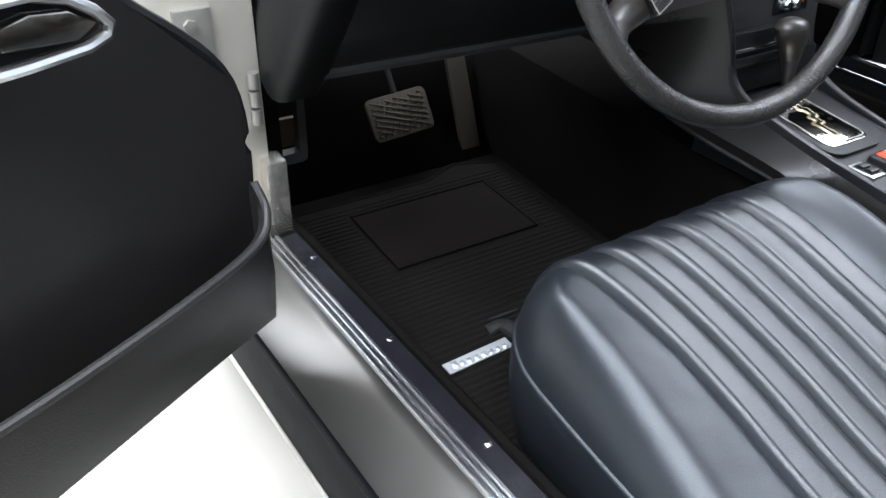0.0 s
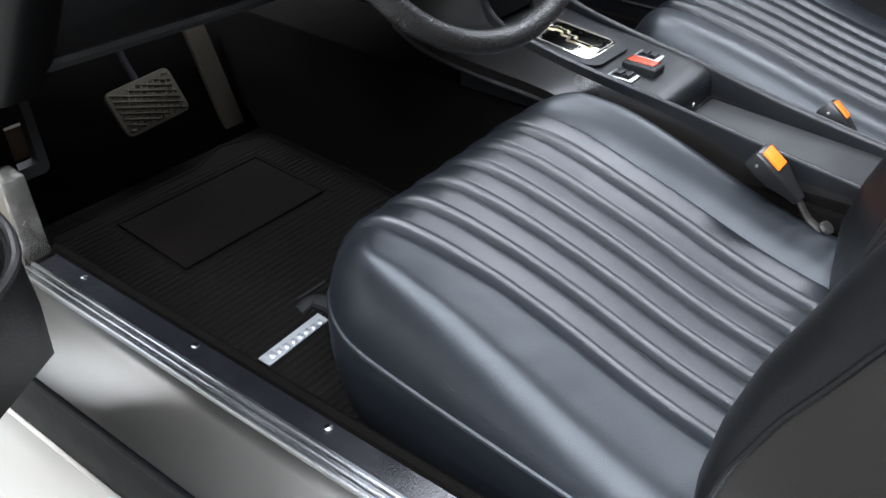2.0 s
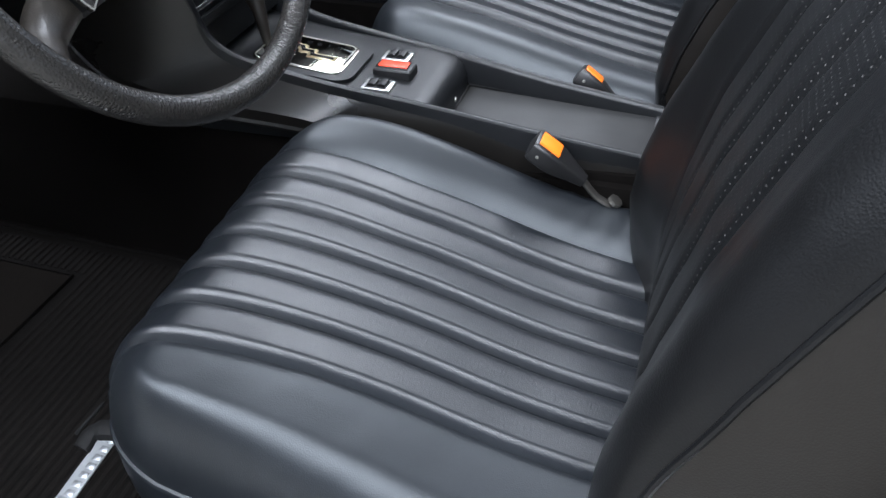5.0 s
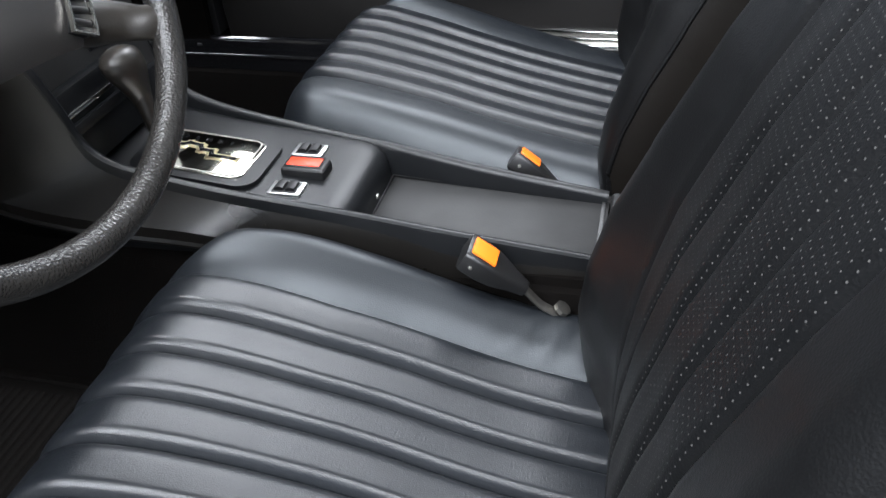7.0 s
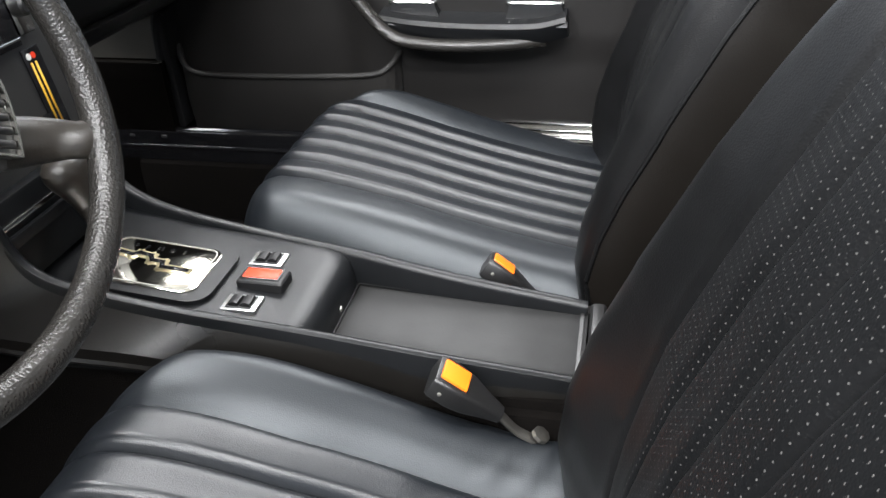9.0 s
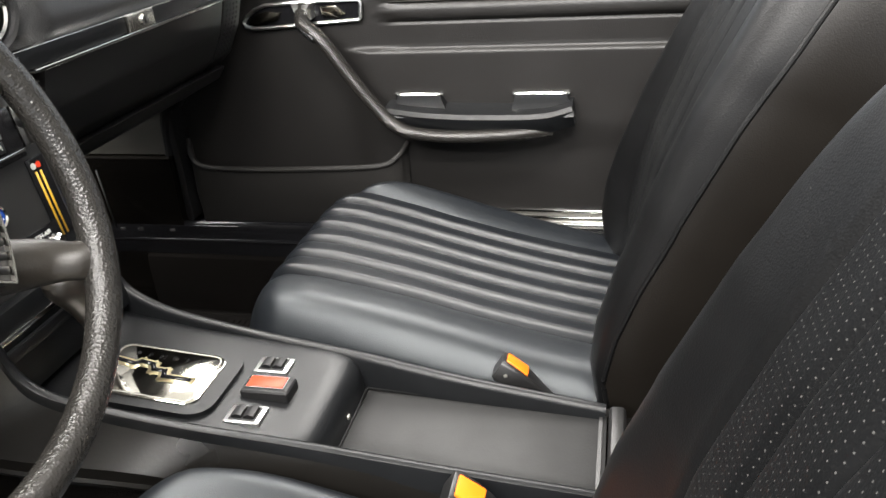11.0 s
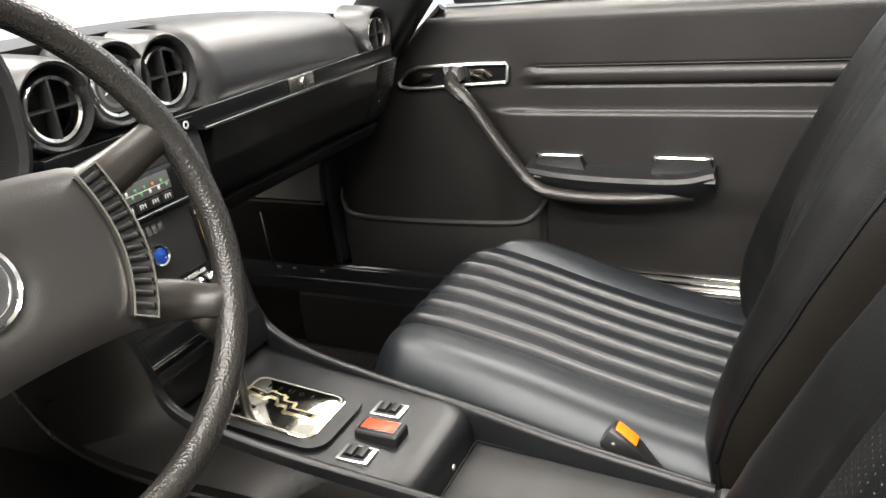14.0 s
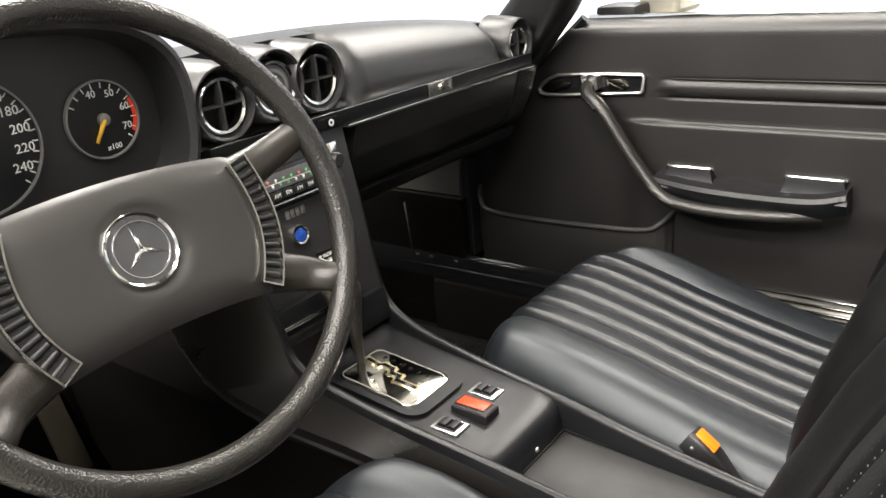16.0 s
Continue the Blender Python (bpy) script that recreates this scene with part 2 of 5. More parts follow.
def box(lo, hi, bevel=0.004, segments=2, taper=None):
    """A bevelled block between two corners."""
    bm = bmesh.new()
    bmesh.ops.create_cube(bm, size=1)
    for v in bm.verts:
        v.co = Vector([(a + b) / 2 + c * (b - a) for a, b, c in zip(lo, hi, v.co)])
    if bevel:
        bmesh.ops.bevel(bm, geom=bm.edges[:], offset=bevel, segments=segments, affect="EDGES", profile=0.6)
    return bm


def slab(outline, offset, bevel=0.0, segments=2):
    """A plate: an outline of points in space, thickened by a vector."""
    bm = bmesh.new()
    a = [bm.verts.new(p) for p in outline]
    f = bm.faces.new(a)
    r = bmesh.ops.extrude_face_region(bm, geom=[f])
    bmesh.ops.translate(bm, vec=offset, verts=[e for e in r["geom"] if isinstance(e, bmesh.types.BMVert)])
    if bevel:
        bmesh.ops.bevel(bm, geom=bm.edges[:], offset=bevel, segments=segments, affect="EDGES", profile=0.6)
    return bm


def loft(rings, closed=True, caps=True, loop=False):
    """Skins rings of equal point counts."""
    bm = bmesh.new()
    rows = [[bm.verts.new(p) for p in r] for r in rings]
    n = len(rows[0])
    for a, b in zip(rows, rows[1:] + rows[:1] if loop else rows[1:]):
        for k in range(n if closed else n - 1):
            bm.faces.new((a[k], a[(k + 1) % n], b[(k + 1) % n], b[k]))
    if caps and closed and not loop:
        bm.faces.new(rows[0][::-1])
        bm.faces.new(rows[-1])
    return bm


def sweep(path, radius, sides=10, squash=1.0, loop=False, up=(0, 0, 1)):
    """A tube along a path of points; radius may be a list."""
    path = [Vector(p) for p in path]
    rings = []
    n = len(path)
    for k, p in enumerate(path):
        a, b = (path[k - 1], path[(k + 1) % n]) if loop else (path[max(k - 1, 0)], path[min(k + 1, n - 1)])
        d = (b - a).normalized()
        side = d.cross(Vector(up))
        if side.length < 1e-4:
            side = d.cross(Vector((1, 0, 0)))
        side.normalize()
        top = side.cross(d)
        r = radius[k] if isinstance(radius, (list, tuple)) else radius
        rings.append([p + r * (math.cos(q) * side + squash * math.sin(q) * top) for q in np.linspace(0, 2 * math.pi, sides, endpoint=False)])
    return loft(rings, loop=loop)


def smooth_path(points, per=8):
    """A Catmull-Rom line through points."""
    p = [Vector(q) for q in points]
    p = [2 * p[0] - p[1]] + p + [2 * p[-1] - p[-2]]
    out = []
    for a, b, c, d in zip(p, p[1:], p[2:], p[3:]):
        for k in range(per):
            t = k / per
            out.append(0.5 * ((2 * b) + (c - a) * t + (2 * a - 5 * b + 4 * c - d) * t * t + (3 * b - a - 3 * c + d) * t ** 3))
    return out + [p[-2]]


def disc_ring(centre, axis, profile, sides=40, caps=False):
    """A turned shape: profile of (radius, height along the axis)."""
    axis = Vector(axis).normalized()
    u = axis.orthogonal().normalized()
    v = axis.cross(u)
    c = Vector(centre)
    rings = [[c + h * axis + r * (math.cos(a) * u + math.sin(a) * v) for a in np.linspace(0, 2 * math.pi, sides, endpoint=False)] for r, h in profile]
    return loft(rings, caps=caps)


def lettering(text, size, m, mat, parent, thick=0.0004, label=""):
    """Raised writing, as a mesh, at the pose m."""
    cu = bpy.data.curves.new("lettering", "FONT")
    cu.body, cu.size, cu.align_x, cu.align_y, cu.extrude, cu.resolution_u = text, size, "CENTER", "CENTER", thick, 2
    tmp = new("lettering_line", cu)
    me = bpy.data.meshes.new_from_object(tmp.evaluated_get(bpy.context.evaluated_depsgraph_get()))
    bpy.data.objects.remove(tmp)
    bpy.data.curves.remove(cu)
    me.transform(m)
    return link_mesh("lettering", me, mat, parent, label, smooth=False)


def frame_ring(outline, inner, offset):
    """A flat frame between two outlines of equal counts, thickened by a vector."""
    bm = bmesh.new()
    off = Vector(offset)
    rows = [[bm.verts.new(Vector(p) + d) for p in o] for o, d in ((outline, Vector()), (outline, off), (inner, off), (inner, Vector()))]
    n = len(outline)
    for a, b in zip(rows, rows[1:] + rows[:1]):
        for k in range(n):
            bm.faces.new((a[k], a[(k + 1) % n], b[(k + 1) % n], b[k]))
    return bm


def rounded(w, h, r, n=5):
    """A rounded rectangle's outline in 2D, round the origin."""
    out = []
    for cx, cy, a0 in ((w - r, h - r, 0), (r - w, h - r, 90), (r - w, r - h, 180), (w - r, r - h, 270)):
        for k in range(n + 1):
            a = radians(a0 + 90 * k / n)
            out.append((cx + r * math.cos(a), cy + r * math.sin(a)))
    return out


def surface(cols):
    """A mesh from columns of points."""
    return loft(cols, closed=False, caps=False)


# ---- room ----
def room():
    floor = part("ground", box((-4.5, -4.5, -0.1), (4.5, 4.5, 0.0), 0), FLOOR, None)
    tagged(floor, "polished cream showroom floor under the car", "floor", kind="structure")
    # The wide openings are made up, to let the bright world light in.
    for name, o, u, off in (("wall_north", (0, 4.5), (1, 0), (0, 0.2, 0)), ("wall_east", (4.5, 0), (0, 1), (0.2, 0, 0)), ("wall_west", (-4.5, 0), (0, 1), (-0.2, 0, 0))):
        def at(s, z):
            return (o[0] + u[0] * s, o[1] + u[1] * s, z)
        outer = [at(-4.7, 0), at(4.7, 0), at(4.7, 3.2), at(-4.7, 3.2)]
        inner = [at(-4.45, 0.5), at(4.45, 0.5), at(4.45, 3.05), at(-4.45, 3.05)]
        tagged(part(name, frame_ring(outer, inner, off), WALL, None), "plain white wall with a wide opening added to let backdrop light in", "wall", kind="structure")
    tagged(part("wall_south", box((-4.5, -4.7, 0), (4.5, -4.5, 3.2), 0), WALL, None), "plain white painted showroom wall", "wall", kind="structure")
    tagged(part("ceiling", box((-4.7, -4.7, 3.2), (4.7, 4.7, 3.3), 0), WALL, None), "white ceiling over the showroom", "ceiling", kind="structure")


room()


import functools


# ---- seats ----
def pleat(x, height=0.0085, rise=0.004, half=0.146, step=0.0487):
    """Height of the stitched cover across the seat: pleats between two bolsters."""
    if abs(x) < half:
        f = ((x + half) / step) % 1.0
        return height * (1 - abs(2 * f - 1) ** 6.5)
    d = abs(x) - half
    return height * (1 - (1 - min(d / 0.012, 1)) ** 2) + rise * (1 - (1 - min(d / 0.04, 1)) ** 2)


def ease(v):
    v = max(0.0, min(1.0, v))
    return v * v * (3 - 2 * v)


@functools.lru_cache(maxsize=None)
def eased(at, to):
    """A table of the line through the points, its corners rounded off."""
    grid = np.linspace(-1.2, 0.4, 1601)
    flat = np.interp(grid, at, to)
    return grid, np.convolve(np.pad(flat, 40, mode="edge"), np.ones(81) / 81, mode="valid")


def glide(v, at, to):
    return float(np.interp(v, *eased(tuple(at), tuple(to))))


def tuck(x, height, flip, half=0.146, step=0.0487):
    """Cushion pleats: each has a round ridge on its left edge and falls gently to the next seam. The lopsided shape
    stands in for light from the left.
    """
    if abs(x) < half:
        f = ((x + half) / step) % 1.0
        f = 1 - f if flip else f
        g = max(0.0, f - 0.2) / 0.8
        return height * (1 - (1 - f / 0.2) ** 2.4 if f < 0.2 else 1 - 0.42 * g ** 1.1 - 0.58 * g ** 9)
    d = abs(x) - half
    return height * (0.62 if x > 0 or flip else 0.2) * (1 - (1 - min(d / 0.026, 1)) ** 2)


def cushion_top(x, y, sag=1.0):
    """Cushion surface, sunken by sag; x runs to the tunnel side. Gives the point's x, z and the front limit there."""
    half, seam = 0.235, 0.146
    front = 0.109 + 0.045 * x if sag > 0.5 else 0.122
    corner = (0.105 if x > 0 else 0.108) if sag > 0.5 else (0.078 if x > 0 else 0.165)
    base = glide(y, [-0.44, -0.36, -0.3, -0.25, -0.2, -0.15, -0.1, -0.05, 0, 0.04, 0.13], [0.428, 0.436, 0.446, 0.459, 0.475, 0.493, 0.512, 0.530, 0.544, 0.550, 0.552]) * sag + (1 - sag) * np.interp(y, [-0.45, -0.36, -0.2, -0.05, 0.03, 0.13], [0.474, 0.484, 0.515, 0.545, 0.560, 0.566])
    edge_x = half - abs(x)
    lim = front if edge_x > corner else front - corner + math.sqrt(max(0, corner ** 2 - (corner - edge_x) ** 2))
    rx = 0.054 if x > 0 else 0.042 if sag > 0.5 else 0.055
    rf = 0.098 if sag > 0.5 else 0.062
    dx, dy = corner - edge_x, y - (front - corner)
    if dx > 0 and dy > 0:
        far, turn = corner - math.hypot(dx, dy), dy * dy / (dx * dx + dy * dy)
    else:
        far, turn = (edge_x, 0.0) if edge_x / rx < (front - y) / rf else (front - y, 1.0)
    away = 1 - min(1, max(0, far) / (rx + (rf - rx) * turn))
    roll = 0.45 * away ** 2.4 + 0.55 * (1 - math.sqrt(max(0, 1 - away ** 3.2)))
    low = glide(y, [-0.4, -0.1, 0.05, 0.13], [0.428, 0.442, 0.456, 0.468]) + 0.028 * (1 - sag)
    low -= 0.018 * sag if x < -seam and sag > 0.5 else 0.012 if x > seam and sag < 0.5 else 0.0
    d = max(0, abs(x) - seam)
    swell = glide(y, [-0.35, -0.2, -0.1, 0, 0.05], [0.046, 0.048, 0.048, 0.037, 0.020]) * (1 if x > 0 else 0.07) * sag + (1 - sag) * (0.008 if x > 0 else glide(y, [-0.35, -0.1, 0.05], [0.0, 0.026, 0.042]))
    fold = 0.0
    if x > 0.13 and y < -0.22 and sag > 0.5:
        fold = 0.0016 * math.sin((y + 0.5 * x) * 190) * min(1, (-0.22 - y) / 0.06) * min(1, (x - 0.146) / 0.03) if x > 0.146 else 0.0
    if x < -seam and sag > 0.5:
        fold = 0.0007 * max(0, noise.noise((x * 26 + y * 34, y * 9 - x * 6, 5.0))) ** 0.7
    soft = 0.0012 * noise.noise((x * 14, y * 14, 2.0)) if d > 0 else 0.0
    top = base + tuck(x, 0.0118, sag < 0.5) * (1 - 0.6 * away ** 3) + swell * ((0.22 * ease((x - 0.06) / 0.10) + 0.78 * (d / 0.089) ** 1.05) if x > 0 and sag > 0.5 else 0.6 * min(d / 0.089, 1) + 0.4 * (1 - (1 - min(d / 0.089, 1)) ** 2) if x > 0 or sag < 0.5 else 1.25 * math.sin(min(d / 0.06, 1) * math.pi / 2)) + fold + soft
    skew = glide(y, [-0.35, -0.17, 0.0, 0.06, 0.13], [0.027, 0.024, -0.001, -0.013, -0.014]) * sag - 0.042 * (1 - sag)
    keep = 1 if x > -seam else 1 - min(1, d / (half - seam))
    wide = np.interp(y, [-0.1, 0.05], [1.0, 1.075]) if abs(x) <= seam else 1 + np.interp(y, [-0.1, 0.05], [0.0, 0.075]) * seam / abs(x) * (1 - min(1, d / (half - seam)))
    wide -= 0.17 * (1 - sag) if abs(x) <= seam else 0.17 * (1 - sag) * seam / abs(x) * (1 - min(1, d / (half - seam)))
    if x > seam and sag < 0.5:
        keep = 1 - min(1, d / (half - seam))
    if x > seam:
        skew += sag * glide(y, [-0.2, -0.06, 0.05, 0.13], [0.0, 0.022, 0.022, 0.008]) * min(1, d / (half - seam))
    return x * wide + skew * keep, top * (1 - roll) + low * roll, lim


def seat(x0, name, label, lever):
    root = thing(name, label, "car seat", "car seats", at=(x0, -0.13, 0.262))
    way, sag = (1, 1.0) if x0 < 0 else (-1, 0.3)
    xs = np.concatenate([np.linspace(-0.235, -0.146, 29)[:-1], np.linspace(-0.146, 0.146, 97), np.linspace(0.146, 0.235, 29)[1:]])
    cols = []
    for x in xs:
        lim = cushion_top(x, -1, sag)[2]
        col = []
        for y in -0.44 + (lim + 0.44) * (1 - (1 - np.linspace(0, 1, 76)) ** 1.35):
            px, pz, _ = cushion_top(x, y, sag)
            col.append((x0 + way * px, y, pz))
        cols.append(col)
    lo = [k for k in range(len(xs)) if xs[k] >= -0.1461][0]
    hi = [k for k in range(len(xs)) if xs[k] <= 0.1461][-1]
    part("pleated_insert", surface(cols[lo:hi + 1]), LEATHER_PLEAT, root, "pleated black leather cushion", sharp=75)
    part("cushion_bolster", surface(cols[:lo + 1]), LEATHER, root, "smooth creased leather bolster", sharp=75)
    part("cushion_bolster", surface(cols[hi:]), LEATHER, root, "smooth creased leather bolster", sharp=75)
    rim = cols[0][:] + [c[-1] for c in cols[1:-1]] + cols[-1][::-1]
    low = [Vector((p[0] - x0, p[1] + 0.13, 0)) for p in rim]
    profile = ((0.0, 1.0), (-0.008, 1.008), (-0.030, 1.014), (-0.06, 1.012), (-0.095, 0.998), (-0.125, 0.975), (-0.145, 0.92)) if sag > 0.5 else ((0.0, 1.0), (-0.008, 1.003), (-0.030, 0.996), (-0.06, 0.978), (-0.095, 0.95), (-0.125, 0.92), (-0.145, 0.88))
    rings = [[(x0 + d.x * s, -0.13 + d.y * s, p[2] + h) for d, p in zip(low, rim)] for h, s in profile]
    part("side_skirt", loft(rings, closed=False, caps=False), LEATHER, root, "smooth black leather seat side")
    part("piping", sweep([(p[0], p[1], p[2] + 0.001) for p in rim], 0.0036, 8), LEATHER, root, "leather piping")
    part("seat_base", box((x0 - 0.19, -0.42, 0.295), (x0 + 0.19, 0.05, 0.39), 0.02), RUBBER, root)
    for dx in (-0.16, 0.16):
        part("seat_rail", box((x0 + dx - 0.015, -0.46, 0.262), (x0 + dx + 0.015, 0.06, 0.302), 0.003), PLASTIC_DARK, root)

    def spine(s):
        z = 0.43 + 0.575 * s
        return np.interp(z, [0.43, 0.50, 0.56, 0.62, 0.70, 0.80, 0.90, 1.005], [-0.386, -0.385, -0.388, -0.398, -0.418, -0.456, -0.503, -0.558]), z

    def half(s):
        return np.interp(s, [0, 0.45, 0.70], [0.240, 0.232, 0.220]) - 0.055 * max(0, (s - 0.70) / 0.30) ** 2

    def face(q, s):
        wide = np.interp(s, [0, 0.2, 0.27, 0.4, 1], [0.080, 0.088, 0.110, 0.121, 0.121])
        x = q / 0.525 * wide if abs(q) <= 0.525 else math.copysign(wide + (half(s) - wide) * (abs(q) - 0.525) / 0.475, q)
        y, z = spine(s)
        e, up = half(s) - abs(x), (1 - s) * 0.575
        drop = max(np.interp(s, [0, 0.1, 0.3, 0.4, 1], [0.022, 0.018, 0.030, 0.036, 0.062]) * (1 - math.sqrt(max(0, 1 - (1 - min(e / 0.05, 1)) ** 2))), 0.072 * (1 - math.sqrt(max(0, 1 - (1 - min(up / 0.10, 1)) ** 2))))
        d = pleat(q / 0.525 * 0.12, 0.0080, 0, 0.12, 0.06) + np.interp(s, [0, 0.12, 0.3, 0.45, 1], [0.040, 0.046, 0.036, 0.026, 0.012]) * (0.5 if q < 0 and lever else 1.0) * ease((abs(q) - 0.525) / 0.40) + 0.006 * min(1, s / 0.2) - drop + 0.0014 * noise.noise((q * 7, s * 6, x0))
        return (x0 + x, y + d * 0.93, z + d * 0.36)

    qs = np.linspace(-1, 1, 131)
    zs = 1 - (1 - np.linspace(0, 1, 70)) ** 1.2
    mid = [k for k in range(131) if abs(qs[k]) <= 0.525]
    grid = [[face(q, s) for s in zs] for q in qs]
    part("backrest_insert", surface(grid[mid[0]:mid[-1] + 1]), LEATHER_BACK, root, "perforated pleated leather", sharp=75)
    part("backrest_bolster", surface(grid[:mid[0] + 1]), LEATHER_DIMMED, root, sharp=75)
    part("backrest_bolster", surface(grid[mid[-1]:]), LEATHER_DIMMED, root, sharp=75)
    for q in (-0.525, -0.2625, 0.0, 0.2625, 0.525):
        part("backrest_seam", sweep([face(q, v) for v in np.linspace(0.02, 0.93, 60)], 0.0017, 6), RUBBER, root, "dark stitched seam")
    rim = grid[0] + [g[-1] for g in grid[1:-1]] + grid[-1][::-1]
    rings = [[(x0 + (p[0] - x0) * s, p[1] - d * 0.93, p[2] - d * 0.36) for p in rim] for d, s in ((0, 1), (0.006, 1.006), (0.03, 1.016), (0.07, 1.014), (0.12, 0.995), (0.165, 0.955), (0.19, 0.90), (0.20, 0.84))]
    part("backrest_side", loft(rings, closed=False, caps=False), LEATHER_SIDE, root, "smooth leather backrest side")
    part("backrest_shell", slab([(p[0], p[1] + 0.002, p[2]) for p in rings[-1]], (0, -0.01, -0.004)), VINYL, root)
    part("piping", sweep(rim, 0.003, 8), LEATHER_DIMMED, root)
    part("headrest", box((x0 - 0.125, -0.66, 0.975), (x0 + 0.125, -0.545, 1.15), 0.045, 5), LEATHER_DIMMED, root, "padded leather headrest")
    if lever:
        part("seat_lever", sweep(smooth_path([(x0 - 0.15, 0.06, 0.36), (x0 - 0.155, 0.12, 0.375), (x0 - 0.165, 0.155, 0.378), (x0 - 0.185, 0.16, 0.372)]), [0.012] * 16 + [0.010] * 9, 10, 0.7), VENT_BLACK, root, "black plastic adjusting lever")
        part("lever_trim", sweep([(x0 - 0.135, 0.165, 0.386), (x0 - 0.175, 0.172, 0.380)], 0.002, 6), VENT_BLACK, root)
        part("recliner_cover", slab([(x0 - 0.232, -0.38, 0.36), (x0 - 0.232, -0.36, 0.455), (x0 - 0.232, -0.50, 0.500), (x0 - 0.232, -0.60, 0.50), (x0 - 0.232, -0.60, 0.36)], (-0.012, 0, 0), 0.003), RUBBER, root)
        part("recliner_trim", sweep(smooth_path([(x0 - 0.25, -0.36, 0.452), (x0 - 0.252, -0.43, 0.470), (x0 - 0.25, -0.50, 0.478)]), 0.003, 6), CHROME, root)
    return root


driver_seat = seat(-0.35, "driver_seat", "black leather car seat with lengthwise pleats and perforated backrest", True)
driver_seat.location += Vector((0.012, -0.004, 0.003))
passenger_seat = seat(0.35, "passenger_seat", "black leather passenger car seat with pleated cushion", False)
passenger_seat.location += Vector((0.005, 0.0, 0.010))


# ---- seat belt buckles ----
def buckle(name, label, x, y, z, yaw, roll):
    root = thing(name, label, "seat belt buckle", "belt buckles", at=(x, y, z))
    m = Matrix.Translation((x, y, z)) @ Matrix.Rotation(radians(yaw), 4, "Z") @ Matrix.Rotation(radians(34), 4, "X") @ Matrix.Rotation(radians(roll), 4, "Y")

    def put(n, bm, mat, lab=""):
        bmesh.ops.transform(bm, matrix=m, verts=bm.verts[:])
        return part(n, bm, mat, root, lab)

    # runs along local y: the head at +y, the stalk at -y
    rings = []
    for yy, w, h in ((-0.052, 0.008, 0.006), (-0.035, 0.012, 0.008), (-0.015, 0.0175, 0.0115), (0.0, 0.0195, 0.0125), (0.020, 0.0195, 0.0125), (0.0235, 0.018, 0.011)):
        rings.append([(a, yy, b) for a, b in rounded(w, h, 0.004, 3)])
    put("housing", loft(rings), PLASTIC_DARK, "black plastic housing")
    put("release_button", box((-0.0128, -0.0085, 0.0105), (0.0128, 0.0195, 0.0148), 0.002), ORANGE, "bright orange push button")
    put("rivet", disc_ring((-0.0197, 0.012, 0), (-1, 0, 0), [(0.0022, 0), (0.0018, 0.001), (0.0, 0.0014)], 12), GREY_METAL)
    put("stalk", sweep(smooth_path([(0, -0.05, 0), (0.002, -0.075, -0.008), (0.004, -0.10, -0.01), (0.006, -0.13, -0.03)]), 0.0065, 8, 0.5), OLD_STEEL, "bare metal strap")
    put("bolt", disc_ring((0.006, -0.098, 0.0), (0, 0, 1), [(0.009, -0.003), (0.009, 0.002), (0.004, 0.003), (0, 0.003)], 8), OLD_STEEL)
    return root


buckle("seat_belt_buckle", "black belt buckle with an orange button beside the driver seat", -0.106, -0.238, 0.543, 0, 0)
buckle("seat_belt_buckle", "black belt buckle with an orange button beside the passenger seat", 0.109, -0.252, 0.528, -6, 18)


# ---- steering wheel ----
WHEEL = Matrix.Translation((-0.329, 0.061, 0.899)) @ Matrix.Rotation(radians(-3.0), 4, "Z") @ Matrix.Rotation(radians(90 - 22.3), 4, "X") @ Matrix.Scale(0.942, 4)


